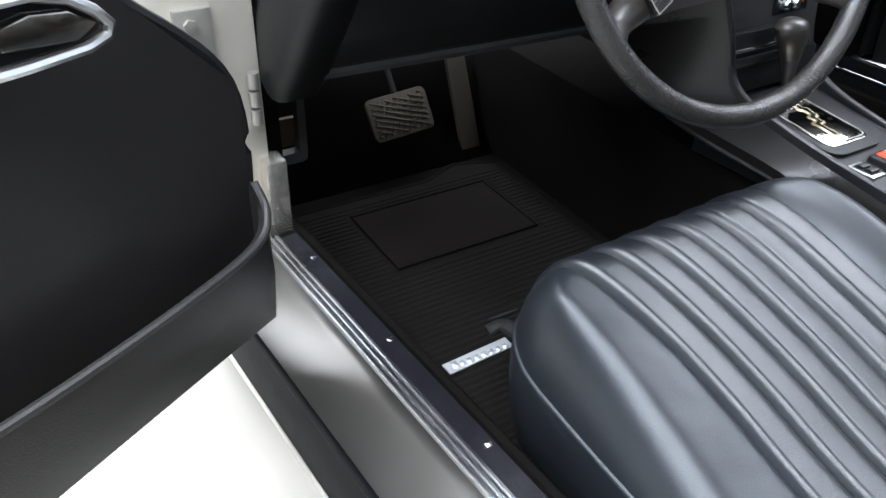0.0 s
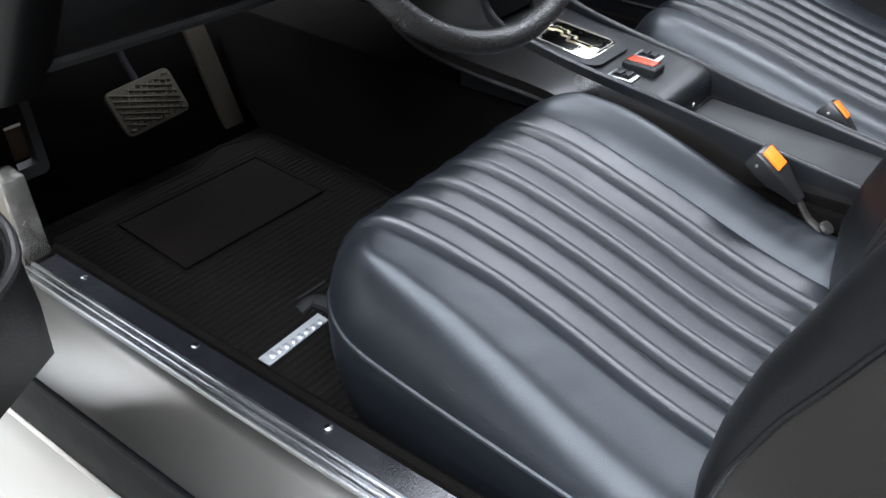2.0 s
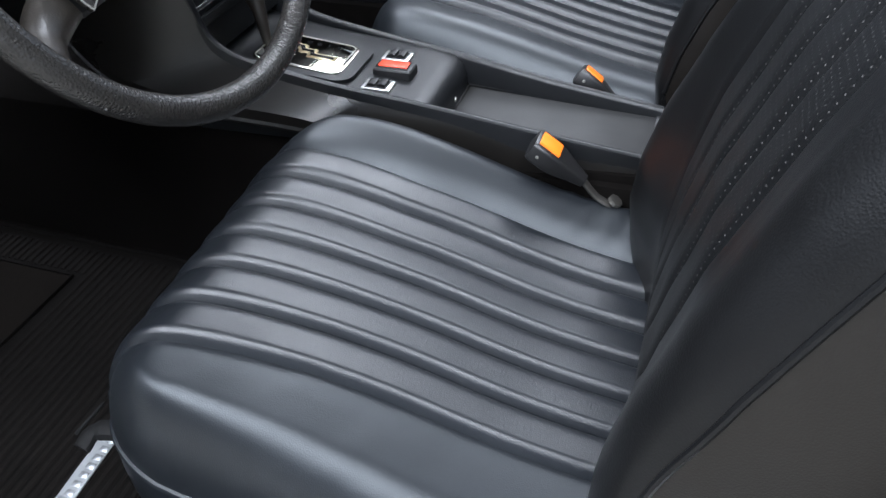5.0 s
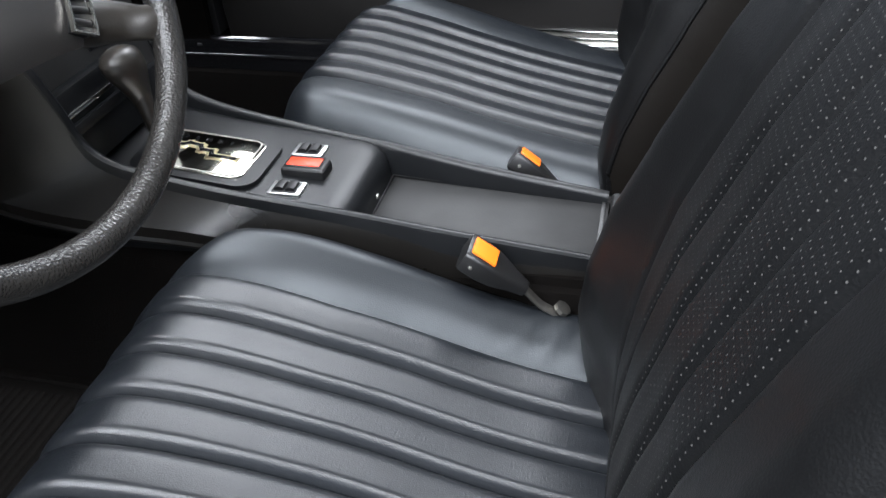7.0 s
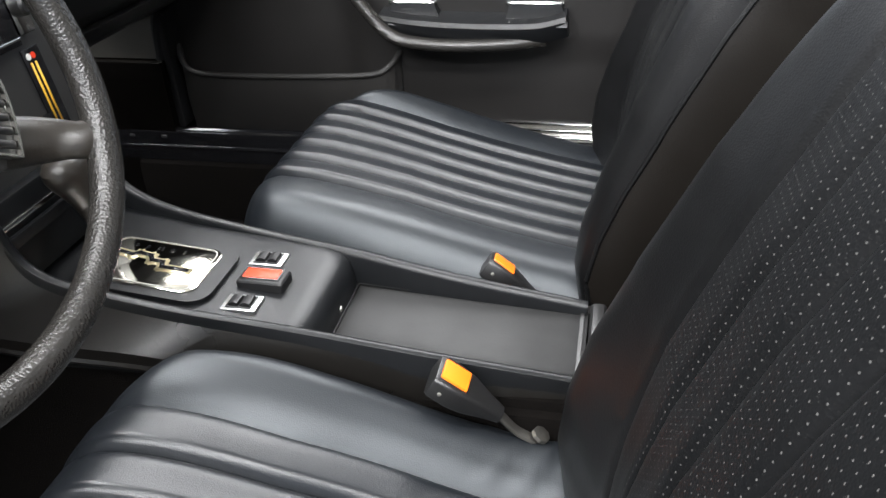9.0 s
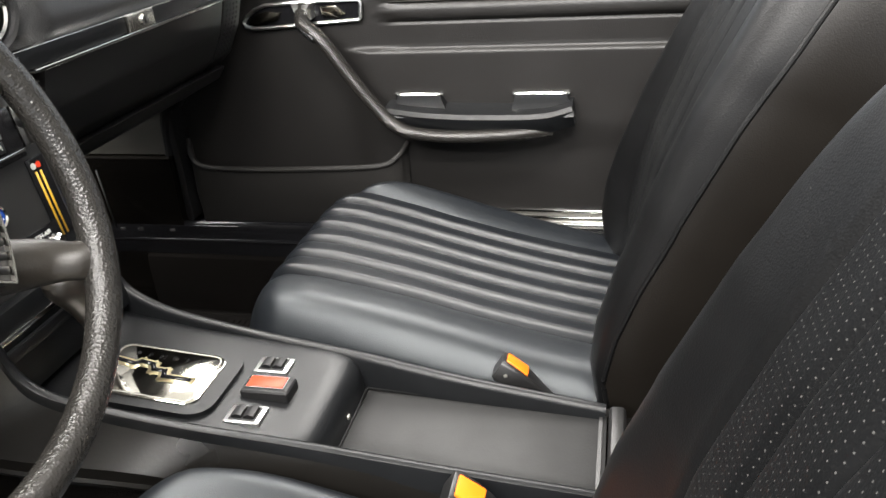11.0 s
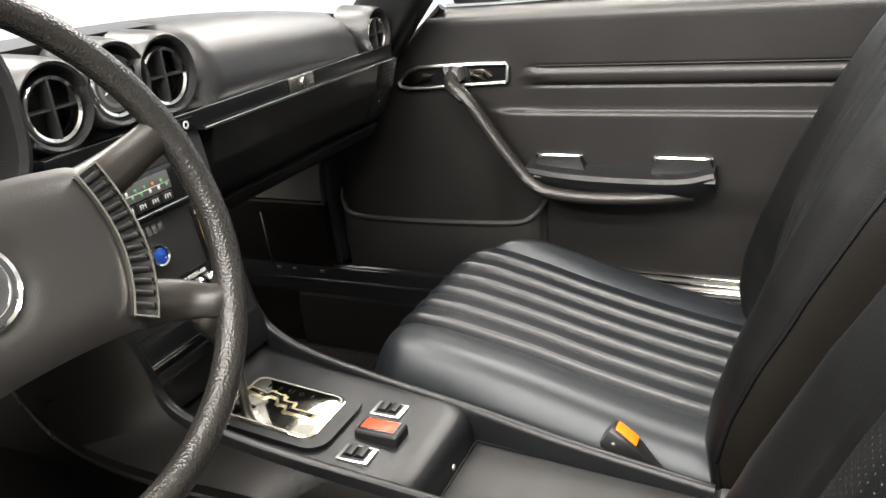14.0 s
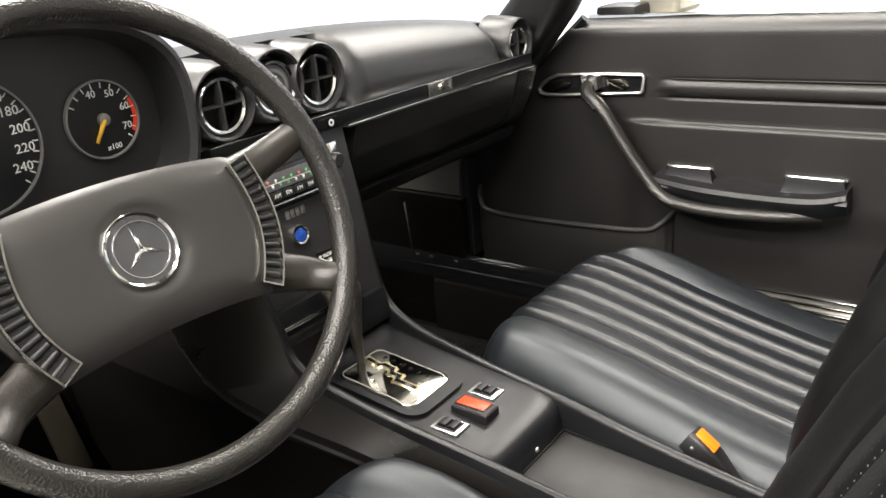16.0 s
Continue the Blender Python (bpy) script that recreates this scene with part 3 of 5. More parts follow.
def wheel():
    root = thing("steering_wheel", "four-spoke black steering wheel with a wide padded hub", "steering wheel")
    root.matrix_world = WHEEL
    R = 0.208

    def put(name, bm, mat, label="", parent=None):
        ob = part(name, bm, mat, None, label, sharp=50)
        ob.parent = parent or root
        return ob

    def pad_w(x, v):
        return -0.024 + 0.014 * (1 - abs(v) ** 5) * (1 - (abs(x) / 0.142) ** 8)

    put("rim", sweep([(R * math.cos(a), R * math.sin(a), 0) for a in np.linspace(0, 2 * math.pi, 120, endpoint=False)], 0.0135, 16, loop=True), WHEEL_GRAIN, "grained black rim")
    rows = []
    for x in np.linspace(-0.138, 0.138, 45):
        top = 0.060 - 0.012 * (x / 0.14) ** 2
        bot = -0.082 - 0.014 * (x / 0.14) ** 2
        if abs(x) > 0.108:
            k = (abs(x) - 0.108) / 0.030
            top, bot = top - 0.022 * k ** 2.5, bot + 0.062 * k ** 1.3
        rows.append([(x, (top + bot) / 2 + v * (top - bot) / 2, pad_w(x, v) - 0.010 * max(0, 1 - math.hypot(x / 0.042, ((top + bot) / 2 + v * (top - bot) / 2 + 0.007) / 0.042)) ** 0.5) for v in np.linspace(-1, 1, 41)])
    front = surface(rows)
    put("hub_pad", front, HUB, "smooth padded vinyl hub")
    rim = rows[0] + [r[-1] for r in rows[1:-1]] + rows[-1][::-1] + [r[0] for r in rows[-2:0:-1]]
    put("hub_back", loft([rim, [(p[0] * 0.99, p[1] * 0.99, p[2] - 0.012) for p in rim], [(p[0] * 0.86, p[1] * 0.86, p[2] - 0.03) for p in rim]]), PLASTIC)
    for a, y0 in ((14, 0.028), (-30, -0.076), (166, 0.028), (210, -0.076)):
        c, s = math.cos(radians(a)), math.sin(radians(a))
        sx = math.copysign(1, c)
        path = smooth_path([(sx * 0.085, y0 * 0.78, -0.034), (sx * 0.146, y0 + (R * s - y0) * 0.30, -0.023), (R * c * 0.93, R * s * 0.96, -0.006), (R * c, R * s, 0.0)], 6)
        n = len(path)
        put("spoke", sweep(path, [0.023 - 0.007 * min(1, k / (n * 0.55)) + 0.006 * max(0, (k - n * 0.72) / (n * 0.28)) ** 2 for k in range(n)], 14, 0.6, up=(0, 0, 1)), SPOKE, "worn smooth spoke")
    # chrome-framed ribbed horn strips
    for sx in (-1, 1):
        arc = [(sx * (0.1245 - (4.4 if v < -0.008 else 2.8) * (v + 0.008) ** 2), v) for v in np.linspace(0.044, -0.082, 15)]
        dirs = []
        for k in range(15):
            a, b = arc[max(k - 1, 0)], arc[min(k + 1, 14)]
            d = Vector((b[0] - a[0], b[1] - a[1], 0)).normalized()
            dirs.append(Vector((-d.y, d.x, 0)) * (1 if sx > 0 else -1))
        def edge(off):
            return [(p[0] + d.x * off, p[1] + d.y * off, -0.010) for p, d in zip(arc, dirs)]
        outer = edge(0.0115) + edge(-0.0115)[::-1]
        inner = edge(0.0097) + edge(-0.0097)[::-1]
        inner[0], inner[14] = [tuple(Vector(inner[0]) * 0.85 + Vector(inner[1]) * 0.15), tuple(Vector(inner[14]) * 0.85 + Vector(inner[13]) * 0.15)]
        inner[15], inner[29] = [tuple(Vector(inner[15]) * 0.85 + Vector(inner[16]) * 0.15), tuple(Vector(inner[29]) * 0.85 + Vector(inner[28]) * 0.15)]
        strip = put("horn_strip", slab([(p[0], p[1], -0.02) for p in inner], (0, 0, 0.009)), RUBBER, "ribbed horn strip")
        put("strip_frame", frame_ring(outer, inner, (0, 0, 0.0045)), CHROME_SATIN, "thin chrome frame", strip)
        for k in range(1, 14):
            p, d = Vector((arc[k][0], arc[k][1], -0.0115)), dirs[k]
            put("rib", sweep([p - d * 0.0088, p + d * 0.0088], 0.0034, 8), RUBBER, "", strip)
    c = (-0.005, -0.007, -0.015)
    em = put("emblem", disc_ring(c, (0, 0, 1), [(0.032, -0.004), (0.032, 0.004), (0.0, 0.0045)], 40), EMBLEM, "round brushed emblem disc")
    put("emblem_ring", disc_ring(c, (0, 0, 1), [(0.0350, -0.004), (0.0350, 0.004), (0.0330, 0.0065), (0.0308, 0.005), (0.0308, 0.002)], 48), CHROME, "chrome ring", em)
    put("emblem_ring", disc_ring(c, (0, 0, 1), [(0.0262, 0.003), (0.0258, 0.0062), (0.0249, 0.0062), (0.0245, 0.003)], 48), CHROME, "thin chrome ring", em)
    for a in (98, 218, 338):
        d = Vector((math.cos(radians(a)), math.sin(radians(a)), 0))
        n = Vector((-d.y, d.x, 0))
        o = Vector(c) + Vector((0, 0, 0.004))
        bm = bmesh.new()
        v = [bm.verts.new(q) for q in (o - n * 0.0044 - d * 0.002, o + d * 0.0250, o + n * 0.0044 - d * 0.002, o + Vector((0, 0, 0.0042)))]
        for t in ((0, 1, 3), (1, 2, 3), (2, 0, 3), (0, 2, 1)):
            bm.faces.new([v[k] for k in t])
        put("emblem_ray", bm, CHROME, "", em)
    put("column_shroud", disc_ring((0, 0, -0.03), (0, 0, -1), [(0.050, 0), (0.052, 0.02), (0.056, 0.05), (0.056, 0.17)], 32), PLASTIC, "black steering column shroud")


wheel()


# ---- console ----
RAIL = [(0.285, 0.885, 0.122), (0.262, 0.79, 0.121), (0.25, 0.72, 0.12), (0.239, 0.672, 0.117), (0.222, 0.632, 0.113), (0.195, 0.609, 0.11), (0.14, 0.592, 0.104), (0.044, 0.579, 0.094), (-0.08, 0.565, 0.084), (-0.2, 0.547, 0.076), (-0.353, 0.529, 0.068)]
RAIL_NEAR = [(0.285, 0.885, 0.120), (0.265, 0.835, 0.117), (0.245, 0.79, 0.114), (0.222, 0.735, 0.109), (0.205, 0.685, 0.104), (0.193, 0.645, 0.102), (0.170, 0.624, 0.101), (0.132, 0.612, 0.099), (0.044, 0.594, 0.094), (-0.08, 0.576, 0.086), (-0.20, 0.557, 0.079), (-0.353, 0.533, 0.068)]

FOOT = [(0.500, 0.88, 0.118), (0.490, 0.74, 0.117), (0.480, 0.65, 0.116), (0.464, 0.595, 0.114), (0.430, 0.545, 0.112), (0.364, 0.517, 0.110), (0.281, 0.510, 0.106), (0.12, 0.508, 0.094), (-0.06, 0.506, 0.083), (-0.20, 0.503, 0.075), (-0.36, 0.50, 0.068)]
FOOT_NEAR = [(0.410, 0.88, 0.137), (0.405, 0.76, 0.138), (0.396, 0.69, 0.138), (0.383, 0.642, 0.138), (0.358, 0.604, 0.138), (0.325, 0.578, 0.137), (0.272, 0.560, 0.136), (0.190, 0.549, 0.133), (0.080, 0.538, 0.122), (0.0, 0.515, 0.105), (-0.12, 0.49, 0.086), (-0.36, 0.48, 0.070)]


def console():
    root = thing("center_console", "black plastic centre console with a raised shifter block and open tray", "console")
    for sgn in (-1, 1):
        line = smooth_path([(sgn * x, y, z) for y, z, x in (RAIL_NEAR if sgn < 0 else RAIL)])
        rings, skirt = [], []
        for k, p in enumerate(line):
            a, b = line[max(k - 1, 0)], line[min(k + 1, len(line) - 1)]
            d = (b - a).normalized()
            nrm = Vector((0, -d.z, d.y))
            nrm = nrm if nrm.y < 0 or nrm.z > 0.5 else -nrm
            sec = [(0.004, -0.05), (0.004, -0.005), (0.003, -0.0015), (0.0, 0.0), (-0.004, 0.0), (-0.007, -0.002), (-0.009, -0.006), (-0.012, -0.05)]
            rings.append([Vector((p.x + sgn * u, p.y, p.z)) + nrm * w for u, w in sec])
        foot = smooth_path([(sgn * x, y, z) for y, z, x in (FOOT_NEAR if sgn < 0 else FOOT)])
        skirt = [[(p.x + sgn * 0.003, max(p.y, -0.36), p.z - 0.012), (q.x + sgn * 0.004, q.y, q.z + 0.02), (q.x, q.y, q.z), (q.x - sgn * 0.010, q.y, q.z), (p.x - sgn * 0.006, p.y, p.z - 0.03)] for p, q in zip(line, foot)]
        part("flank_lip", sweep([(q.x - sgn * 0.003, q.y, q.z) for q in foot], 0.0055, 8), CONSOLE_SIDE, root, "worn brown-black edge")
        part("side_rail", loft(rings), PLASTIC, root, "smooth rounded rail")
        part("side_skirt", loft(skirt), CONSOLE_SIDE, root, "worn semi-gloss side skirt")
        part("tunnel_cheek", box((min(sgn * 0.06, sgn * 0.080), -0.36, 0.44), (max(sgn * 0.06, sgn * 0.080), 0.14, 0.512), 0.004), CARPET, root)
    # shifter block with a rounded rear lip
    prof = [(0.235, 0.514), (0.235, 0.600), (0.20, 0.592), (0.12, 0.581), (0.03, 0.574), (-0.055, 0.567), (-0.074, 0.563), (-0.084, 0.554), (-0.088, 0.540), (-0.090, 0.514)]
    rows = []
    for x in np.linspace(-1, 1, 23):
        e = 1 - abs(x)
        dz = -0.006 * max(0, 1 - e / 0.16) ** 2
        rows.append([(x * (0.089 + 0.014 * (y + 0.08) / 0.3), y + (0.012 * abs(x) ** 6 if y < -0.05 else 0), z + dz) for y, z in prof])
    part("shifter_block", loft(rows), PLASTIC, root, "raised black shifter block")
    part("tray", frame_ring([(-0.066, -0.350, 0.517), (0.066, -0.350, 0.517), (0.074, -0.088, 0.524), (-0.074, -0.088, 0.524)], [(-0.062, -0.346, 0.517), (0.062, -0.346, 0.517), (0.070, -0.090, 0.524), (-0.070, -0.090, 0.524)], (0, 0, 0.0022)), PLASTIC_DARK, root)
    part("tray_floor", slab([(-0.066, -0.354, 0.516), (0.066, -0.354, 0.516), (0.075, -0.086, 0.523), (-0.075, -0.086, 0.523)], (0, 0, -0.02)), TRAY, root, "scuffed grey-black tray floor")
    part("tray_end", box((-0.072, -0.374, 0.49), (0.072, -0.356, 0.527), 0.007, 3), PLASTIC_DARK, root)
    part("screw_head", disc_ring((0.006, -0.089, 0.536), (0, -1, 0), [(0.0035, 0), (0.003, 0.0015), (0, 0.002)], 12), GREY_METAL, root)
    # gate plate, bezel and gate slot
    m = Matrix.Translation((-0.010, 0.113, 0.5805)) @ Matrix.Rotation(radians(5.5), 4, "X")

    def put(name, bm, mat, label="", parent=None):
        bmesh.ops.transform(bm, matrix=m, verts=bm.verts[:])
        return part(name, bm, mat, parent or root, label)

    bez = put("gate_bezel", frame_ring([(a, b - 0.003, -0.004) for a, b in rounded(0.0545, 0.0785, 0.024, 6)], [(a, b, -0.004) for a, b in rounded(0.0425, 0.0625, 0.014, 6)], (0, 0, 0.0105)), PLASTIC, "rounded black bezel")
    put("gate_plate", slab([(a * (1 - 0.10 * b), b - (0.004 * (1 - (a / 0.043) ** 2) if b < 0 else 0), 0.000) for a, b in rounded(0.0425, 0.0615, 0.013, 6)], (0, 0, 0.0085), 0.0016), PLATE, "mirror-polished metal gate plate", bez)
    put("plate_border", frame_ring([(a, b, 0.0083) for a, b in rounded(0.0398, 0.0588, 0.011, 6)], [(a, b, 0.0083) for a, b in rounded(0.0384, 0.0574, 0.010, 6)], (0, 0, 0.0006)), GREY_METAL, "", bez)
    slot = [(0.010, 0.050), (0.007, 0.030), (0.012, 0.024), (0.010, 0.010), (0.002, 0.004), (0.002, -0.008), (-0.007, -0.012), (-0.007, -0.040)]
    for w, z, mat, n in ((0.0062, 0.0084, GOLD, "gate_edge"), (0.0026, 0.0094, GLOSS_BLACK, "gate_slot")):
        for k, (a, b) in enumerate(zip(slot, slot[1:])):
            d = (Vector(b) - Vector(a)).normalized() * w
            nn = Vector((-d.y, d.x))
            p = [Vector(a) - d + nn, Vector(b) + d + nn, Vector(b) + d - nn, Vector(a) - d - nn]
            put(n, slab([(q.x, q.y, z + 0.00004 * k) for q in p], (0, 0, 0.0006)), mat, "", bez)
    for k, ch in enumerate("PRND32"):
        ob = lettering(ch, 0.009, m @ Matrix.Translation((0.026, 0.036 - 0.0145 * k, 0.0086)) @ Matrix.Rotation(radians(-90), 4, "Z"), GLOSS_BLACK, bez)
    hz = part("hazard_switch", box((-0.0205, -0.038, 0.552), (0.0095, 0.0155, 0.5810), 0.005, 3), RUBBER, root, "black hazard switch housing")
    part("red_cap", box((-0.0138, -0.0305, 0.5790), (0.0034, 0.0092, 0.5835), 0.0014), RED, hz, "red lens")
    part("lens_frame", frame_ring([(-0.0154, -0.0323, 0.5804), (0.0050, -0.0323, 0.5804), (0.0050, 0.0110, 0.5804), (-0.0154, 0.0110, 0.5804)], [(-0.0138, -0.0307, 0.5804), (0.0034, -0.0307, 0.5804), (0.0034, 0.0094, 0.5804), (-0.0138, 0.0094, 0.5804)], (0, 0, 0.0022)), CHROME, hz, "thin chrome frame")
    for x, y in ((0.0365, 0.001), (-0.0475, -0.004)):
        sw = part("window_switch", box((x - 0.0138, y - 0.0195, 0.560), (x + 0.0138, y + 0.0195, 0.5742), 0.0018), SWITCH_CHROME, root, "chrome window switch plate")
        part("switch_well", box((x - 0.0112, y - 0.0145, 0.570), (x + 0.0112, y + 0.0145, 0.5748), 0.0008), RUBBER, sw, "black switch well")
        for k in (-0.0066, 0.0066):
            prof = ((-0.0062, 0), (-0.0056, 0.0042), (0.0, 0.0052), (0.0056, 0.0030), (0.0062, 0))
            part("rocker", loft([[(x + e, y + k + a * 0.95, 0.574 + c) for a, c in prof] for e in (-0.0078, 0.0078)]), RUBBER, sw, "black ribbed rocker")


console()


def gear_lever():
    root = thing("gear_lever", "chrome-stemmed gear lever with a black plastic grip", "gear lever", at=(-0.005, 0.165, 0.585))
    part("stem", sweep(smooth_path([(-0.010, 0.168, 0.578), (-0.008, 0.172, 0.62), (-0.003, 0.180, 0.66)]), [0.0048 + 0.0004 * k for k in range(17)], 12), SPOKE, root, "tapered grey stem")
    rings = []
    for x, y, z, a, b in ((-0.001, 0.179, 0.628, 0.0075, 0.0075), (-0.001, 0.180, 0.640, 0.0105, 0.010), (-0.002, 0.182, 0.655, 0.0145, 0.013), (-0.004, 0.184, 0.669, 0.0200, 0.0165), (-0.007, 0.185, 0.681, 0.0260, 0.0195), (-0.009, 0.186, 0.691, 0.0290, 0.021), (-0.010, 0.187, 0.700, 0.0285, 0.0205), (-0.010, 0.187, 0.707, 0.0235, 0.0175), (-0.010, 0.187, 0.711, 0.0150, 0.012), (-0.010, 0.187, 0.7125, 0.0050, 0.004)):
        rings.append([(x + a * math.cos(q), y + b * math.sin(q), z) for q in np.linspace(0, 2 * math.pi, 24, endpoint=False)])
    part("grip", loft(rings), SPOKE, root, "smooth worn pear-shaped grip")


gear_lever()


# ---- dashboard ----
def dash():
    root = thing("dashboard", "padded black dashboard with round vents and a chrome strip", "dashboard")
    rows = []
    xs = np.linspace(-0.66, 0.60, 127)
    for x in xs:
        d = -0.135 * x * x
        prof = [(0.262, 0.903), (0.256, 0.915), (0.256, 0.935), (0.266, 0.965), (0.285, 0.988), (0.32, 1.004), (0.37, 1.010), (0.45, 1.003), (0.60, 0.985), (0.75, 0.95), (0.75, 0.86), (0.5, 0.86)]
        hood = ease((0.170 - abs(x + 0.01)) / 0.05) if x < 0.3 else ease((x - 0.505) / 0.03)
        rows.append([(x, y + (0.042 * hood if y < 0.3 and z > 0.91 else 0), z + d * (0.3 if z < 0.93 else 1)) for y, z in prof])
    part("dash_pad", loft(rows), DASH, root, "soft grained dash pad")
    part("trim_strip", box((-0.12, 0.2505, 0.8835), (0.60, 0.30, 0.9045), 0.002), PLASTIC, root, "satin black trim strip")
    part("chrome_strip", box((0.105, 0.2465, 0.8790), (0.600, 0.262, 0.8835), 0.0015), CHROME, root, "bright chrome strip")
    part("chrome_strip", box((-0.12, 0.2475, 0.9045), (0.60, 0.262, 0.9060), 0.0005), CHROME, root)
    for x in (0.020, 0.068):
        sw = part("dash_switch", box((x - 0.018, 0.2455, 0.887), (x + 0.018, 0.252, 0.9015), 0.001), GLOSS_BLACK, root, "square black push switch")
        part("switch_symbol", disc_ring((x + 0.004, 0.2452, 0.894), (0, -1, 0), [(0.0048, 0), (0.0048, 0.0004), (0.0026, 0.0004), (0.0026, 0)], 14), WHITE, sw)
    lk = part("lock_plate", box((0.286, 0.2445, 0.884), (0.345, 0.252, 0.9055), 0.0015), CHROME_SATIN, root, "satin metal lock plate")
    part("lock_cylinder", disc_ring((0.318, 0.2445, 0.8945), (0, -1, 0), [(0.0075, 0), (0.0072, 0.003), (0.0, 0.0032)], 20), CHROME, lk, "chrome key cylinder")
    part("key_slot", box((0.3168, 0.2410, 0.890), (0.3192, 0.2414, 0.899), 0), GLOSS_BLACK, lk)
    part("glovebox_lid", slab([(0.128, 0.254, 0.878), (0.128, 0.268, 0.83), (0.128, 0.292, 0.785), (0.128, 0.315, 0.765), (0.128, 0.33, 0.80), (0.128, 0.30, 0.878)], (0.43, 0, 0), 0.004), PLASTIC_DARK, root, "smooth black glovebox lid")
    part("speaker_panel", slab([(0.562, 0.254, 0.878), (0.562, 0.268, 0.83), (0.562, 0.292, 0.785), (0.562, 0.315, 0.765), (0.562, 0.5, 0.765), (0.562, 0.5, 0.878)], (0.062, 0, 0), 0.003), PLASTIC_DARK, root)
    for a in range(11):
        for b in range(4):
            s = a / 10
            y, z = 0.257 + 0.032 * s ** 1.4, 0.868 - 0.075 * s
            part("grille_hole", disc_ring((0.572 + 0.011 * b, y - 0.0012, z), (0, -0.9, -0.35), [(0.0028, 0), (0.0022, 0.0008), (0, 0.0006)], 8), RUBBER, root)
    part("lower_shelf", slab([(0.128, 0.302, 0.764), (0.128, 0.318, 0.742), (0.128, 0.42, 0.694), (0.128, 0.55, 0.69), (0.128, 0.55, 0.766)], (0.49, 0, 0), 0.004), PLASTIC_DARK, root, "black lower dash shelf")
    part("lower_cover", slab([(-0.128, 0.262, 0.895), (-0.128, 0.34, 0.72), (-0.128, 0.375, 0.675), (-0.128, 0.395, 0.662), (-0.128, 0.6, 0.66), (-0.128, 0.6, 0.895)], (-0.525, 0.04, -0.006), 0.008, 3), PLASTIC_DARK, root, "black lower dash cover")
    part("cover_edge", sweep(smooth_path([(-0.130, 0.388, 0.668), (-0.30, 0.401, 0.665), (-0.45, 0.412, 0.662), (-0.642, 0.427, 0.660)]), 0.0105, 8), FRAME_GREY, root, "worn cover lip")
    # three round hoods in the middle and one at the end
    for x, z, kind in ((-0.0830, 0.9475, 0), (0.0000, 0.9535, 1), (0.0735, 0.9500, 0), (0.572, 0.925, 2)):
        r = 0.0335 if kind != 2 else 0.029
        part("vent_hood", disc_ring((x, 0.30, z + 0.003), (0, -1, 0), [(r + 0.018, -0.02), (r + 0.0155, 0.02), (r + 0.0125, 0.042), (r + 0.0098, 0.046), (r + 0.0065, 0.044), (r + 0.0035, 0.030), (r + 0.001, 0.022)], 44), DASH, root, "round padded hood")
        v = part("air_vent" if kind != 1 else "clock", disc_ring((x, 0.272, z), (0, -1, 0), [(r - 0.002, -0.012), (0, -0.012)], 36), VENT_BLACK, root, "deep round air vent" if kind != 1 else "round black analogue clock")
        part("vent_ring", disc_ring((x, 0.272, z), (0, -1, 0), [(r + 0.0012, 0), (r + 0.001, 0.010), (r - 0.0012, 0.0125), (r - 0.0045, 0.011), (r - 0.006, 0.002)], 44), CHROME, v, "polished chrome ring")
        if kind == 1:
            part("dial", disc_ring((x, 0.265, z), (0, -1, 0), [(r - 0.006, 0), (0, 0.0005)], 36), CLOCK_FACE, v, "grey clock face")
            part("dial_ring", disc_ring((x, 0.2635, z), (0, -1, 0), [(r - 0.011, 0), (r - 0.011, 0.001), (r - 0.015, 0.001), (r - 0.015, 0)], 36), DIAL_GREY, v)
            for a, ln in ((70, 0.014), (200, 0.018)):
                c, s = math.cos(radians(a)), math.sin(radians(a))
                part("clock_hand", sweep([(x, 0.2615, z), (x + ln * c, 0.2615, z + ln * s)], 0.0009, 6), WHITE, v)
        else:
            part("vent_blade", box((x - r + 0.004, 0.262, z - 0.0012), (x + r - 0.004, 0.276, z + 0.0008), 0.0004), VENT_BLADE, v)
            part("vent_blade", box((x - 0.0015, 0.260, z - r + 0.004), (x + 0.0015, 0.276, z + r - 0.004), 0.0005), VENT_BLADE, v)
    # instrument binnacle
    def oval(k, sx, sz, y, cz=0.968):
        return [(-0.356 + k * sx * math.copysign(abs(math.cos(a)) ** 0.62, math.cos(a)), y, cz + k * sz * math.copysign(abs(math.sin(a)) ** 0.72, math.sin(a)) * (1 if math.sin(a) > 0 else 1.15)) for a in np.linspace(0, 2 * math.pi, 64, endpoint=False)]
    bn = part("instrument_binnacle", loft([oval(1, 0.196, 0.100, 0.45), oval(1, 0.198, 0.106, 0.26), oval(1, 0.199, 0.107, 0.212), oval(1, 0.197, 0.104, 0.2035), oval(1, 0.192, 0.099, 0.2015), oval(1, 0.186, 0.094, 0.206), oval(1, 0.180, 0.088, 0.250)], caps=False), DASH, root, "deep padded instrument hood")
    part("instrument_panel", slab(oval(1.02, 0.180, 0.088, 0.249), (0, 0.006, 0)), FACE_PANEL, bn, "matt black instrument panel")
    part("binnacle_trim", sweep(oval(1, 0.1995, 0.109, 0.232)[2:31], 0.0022, 6), CHROME, bn, "thin bright trim line")
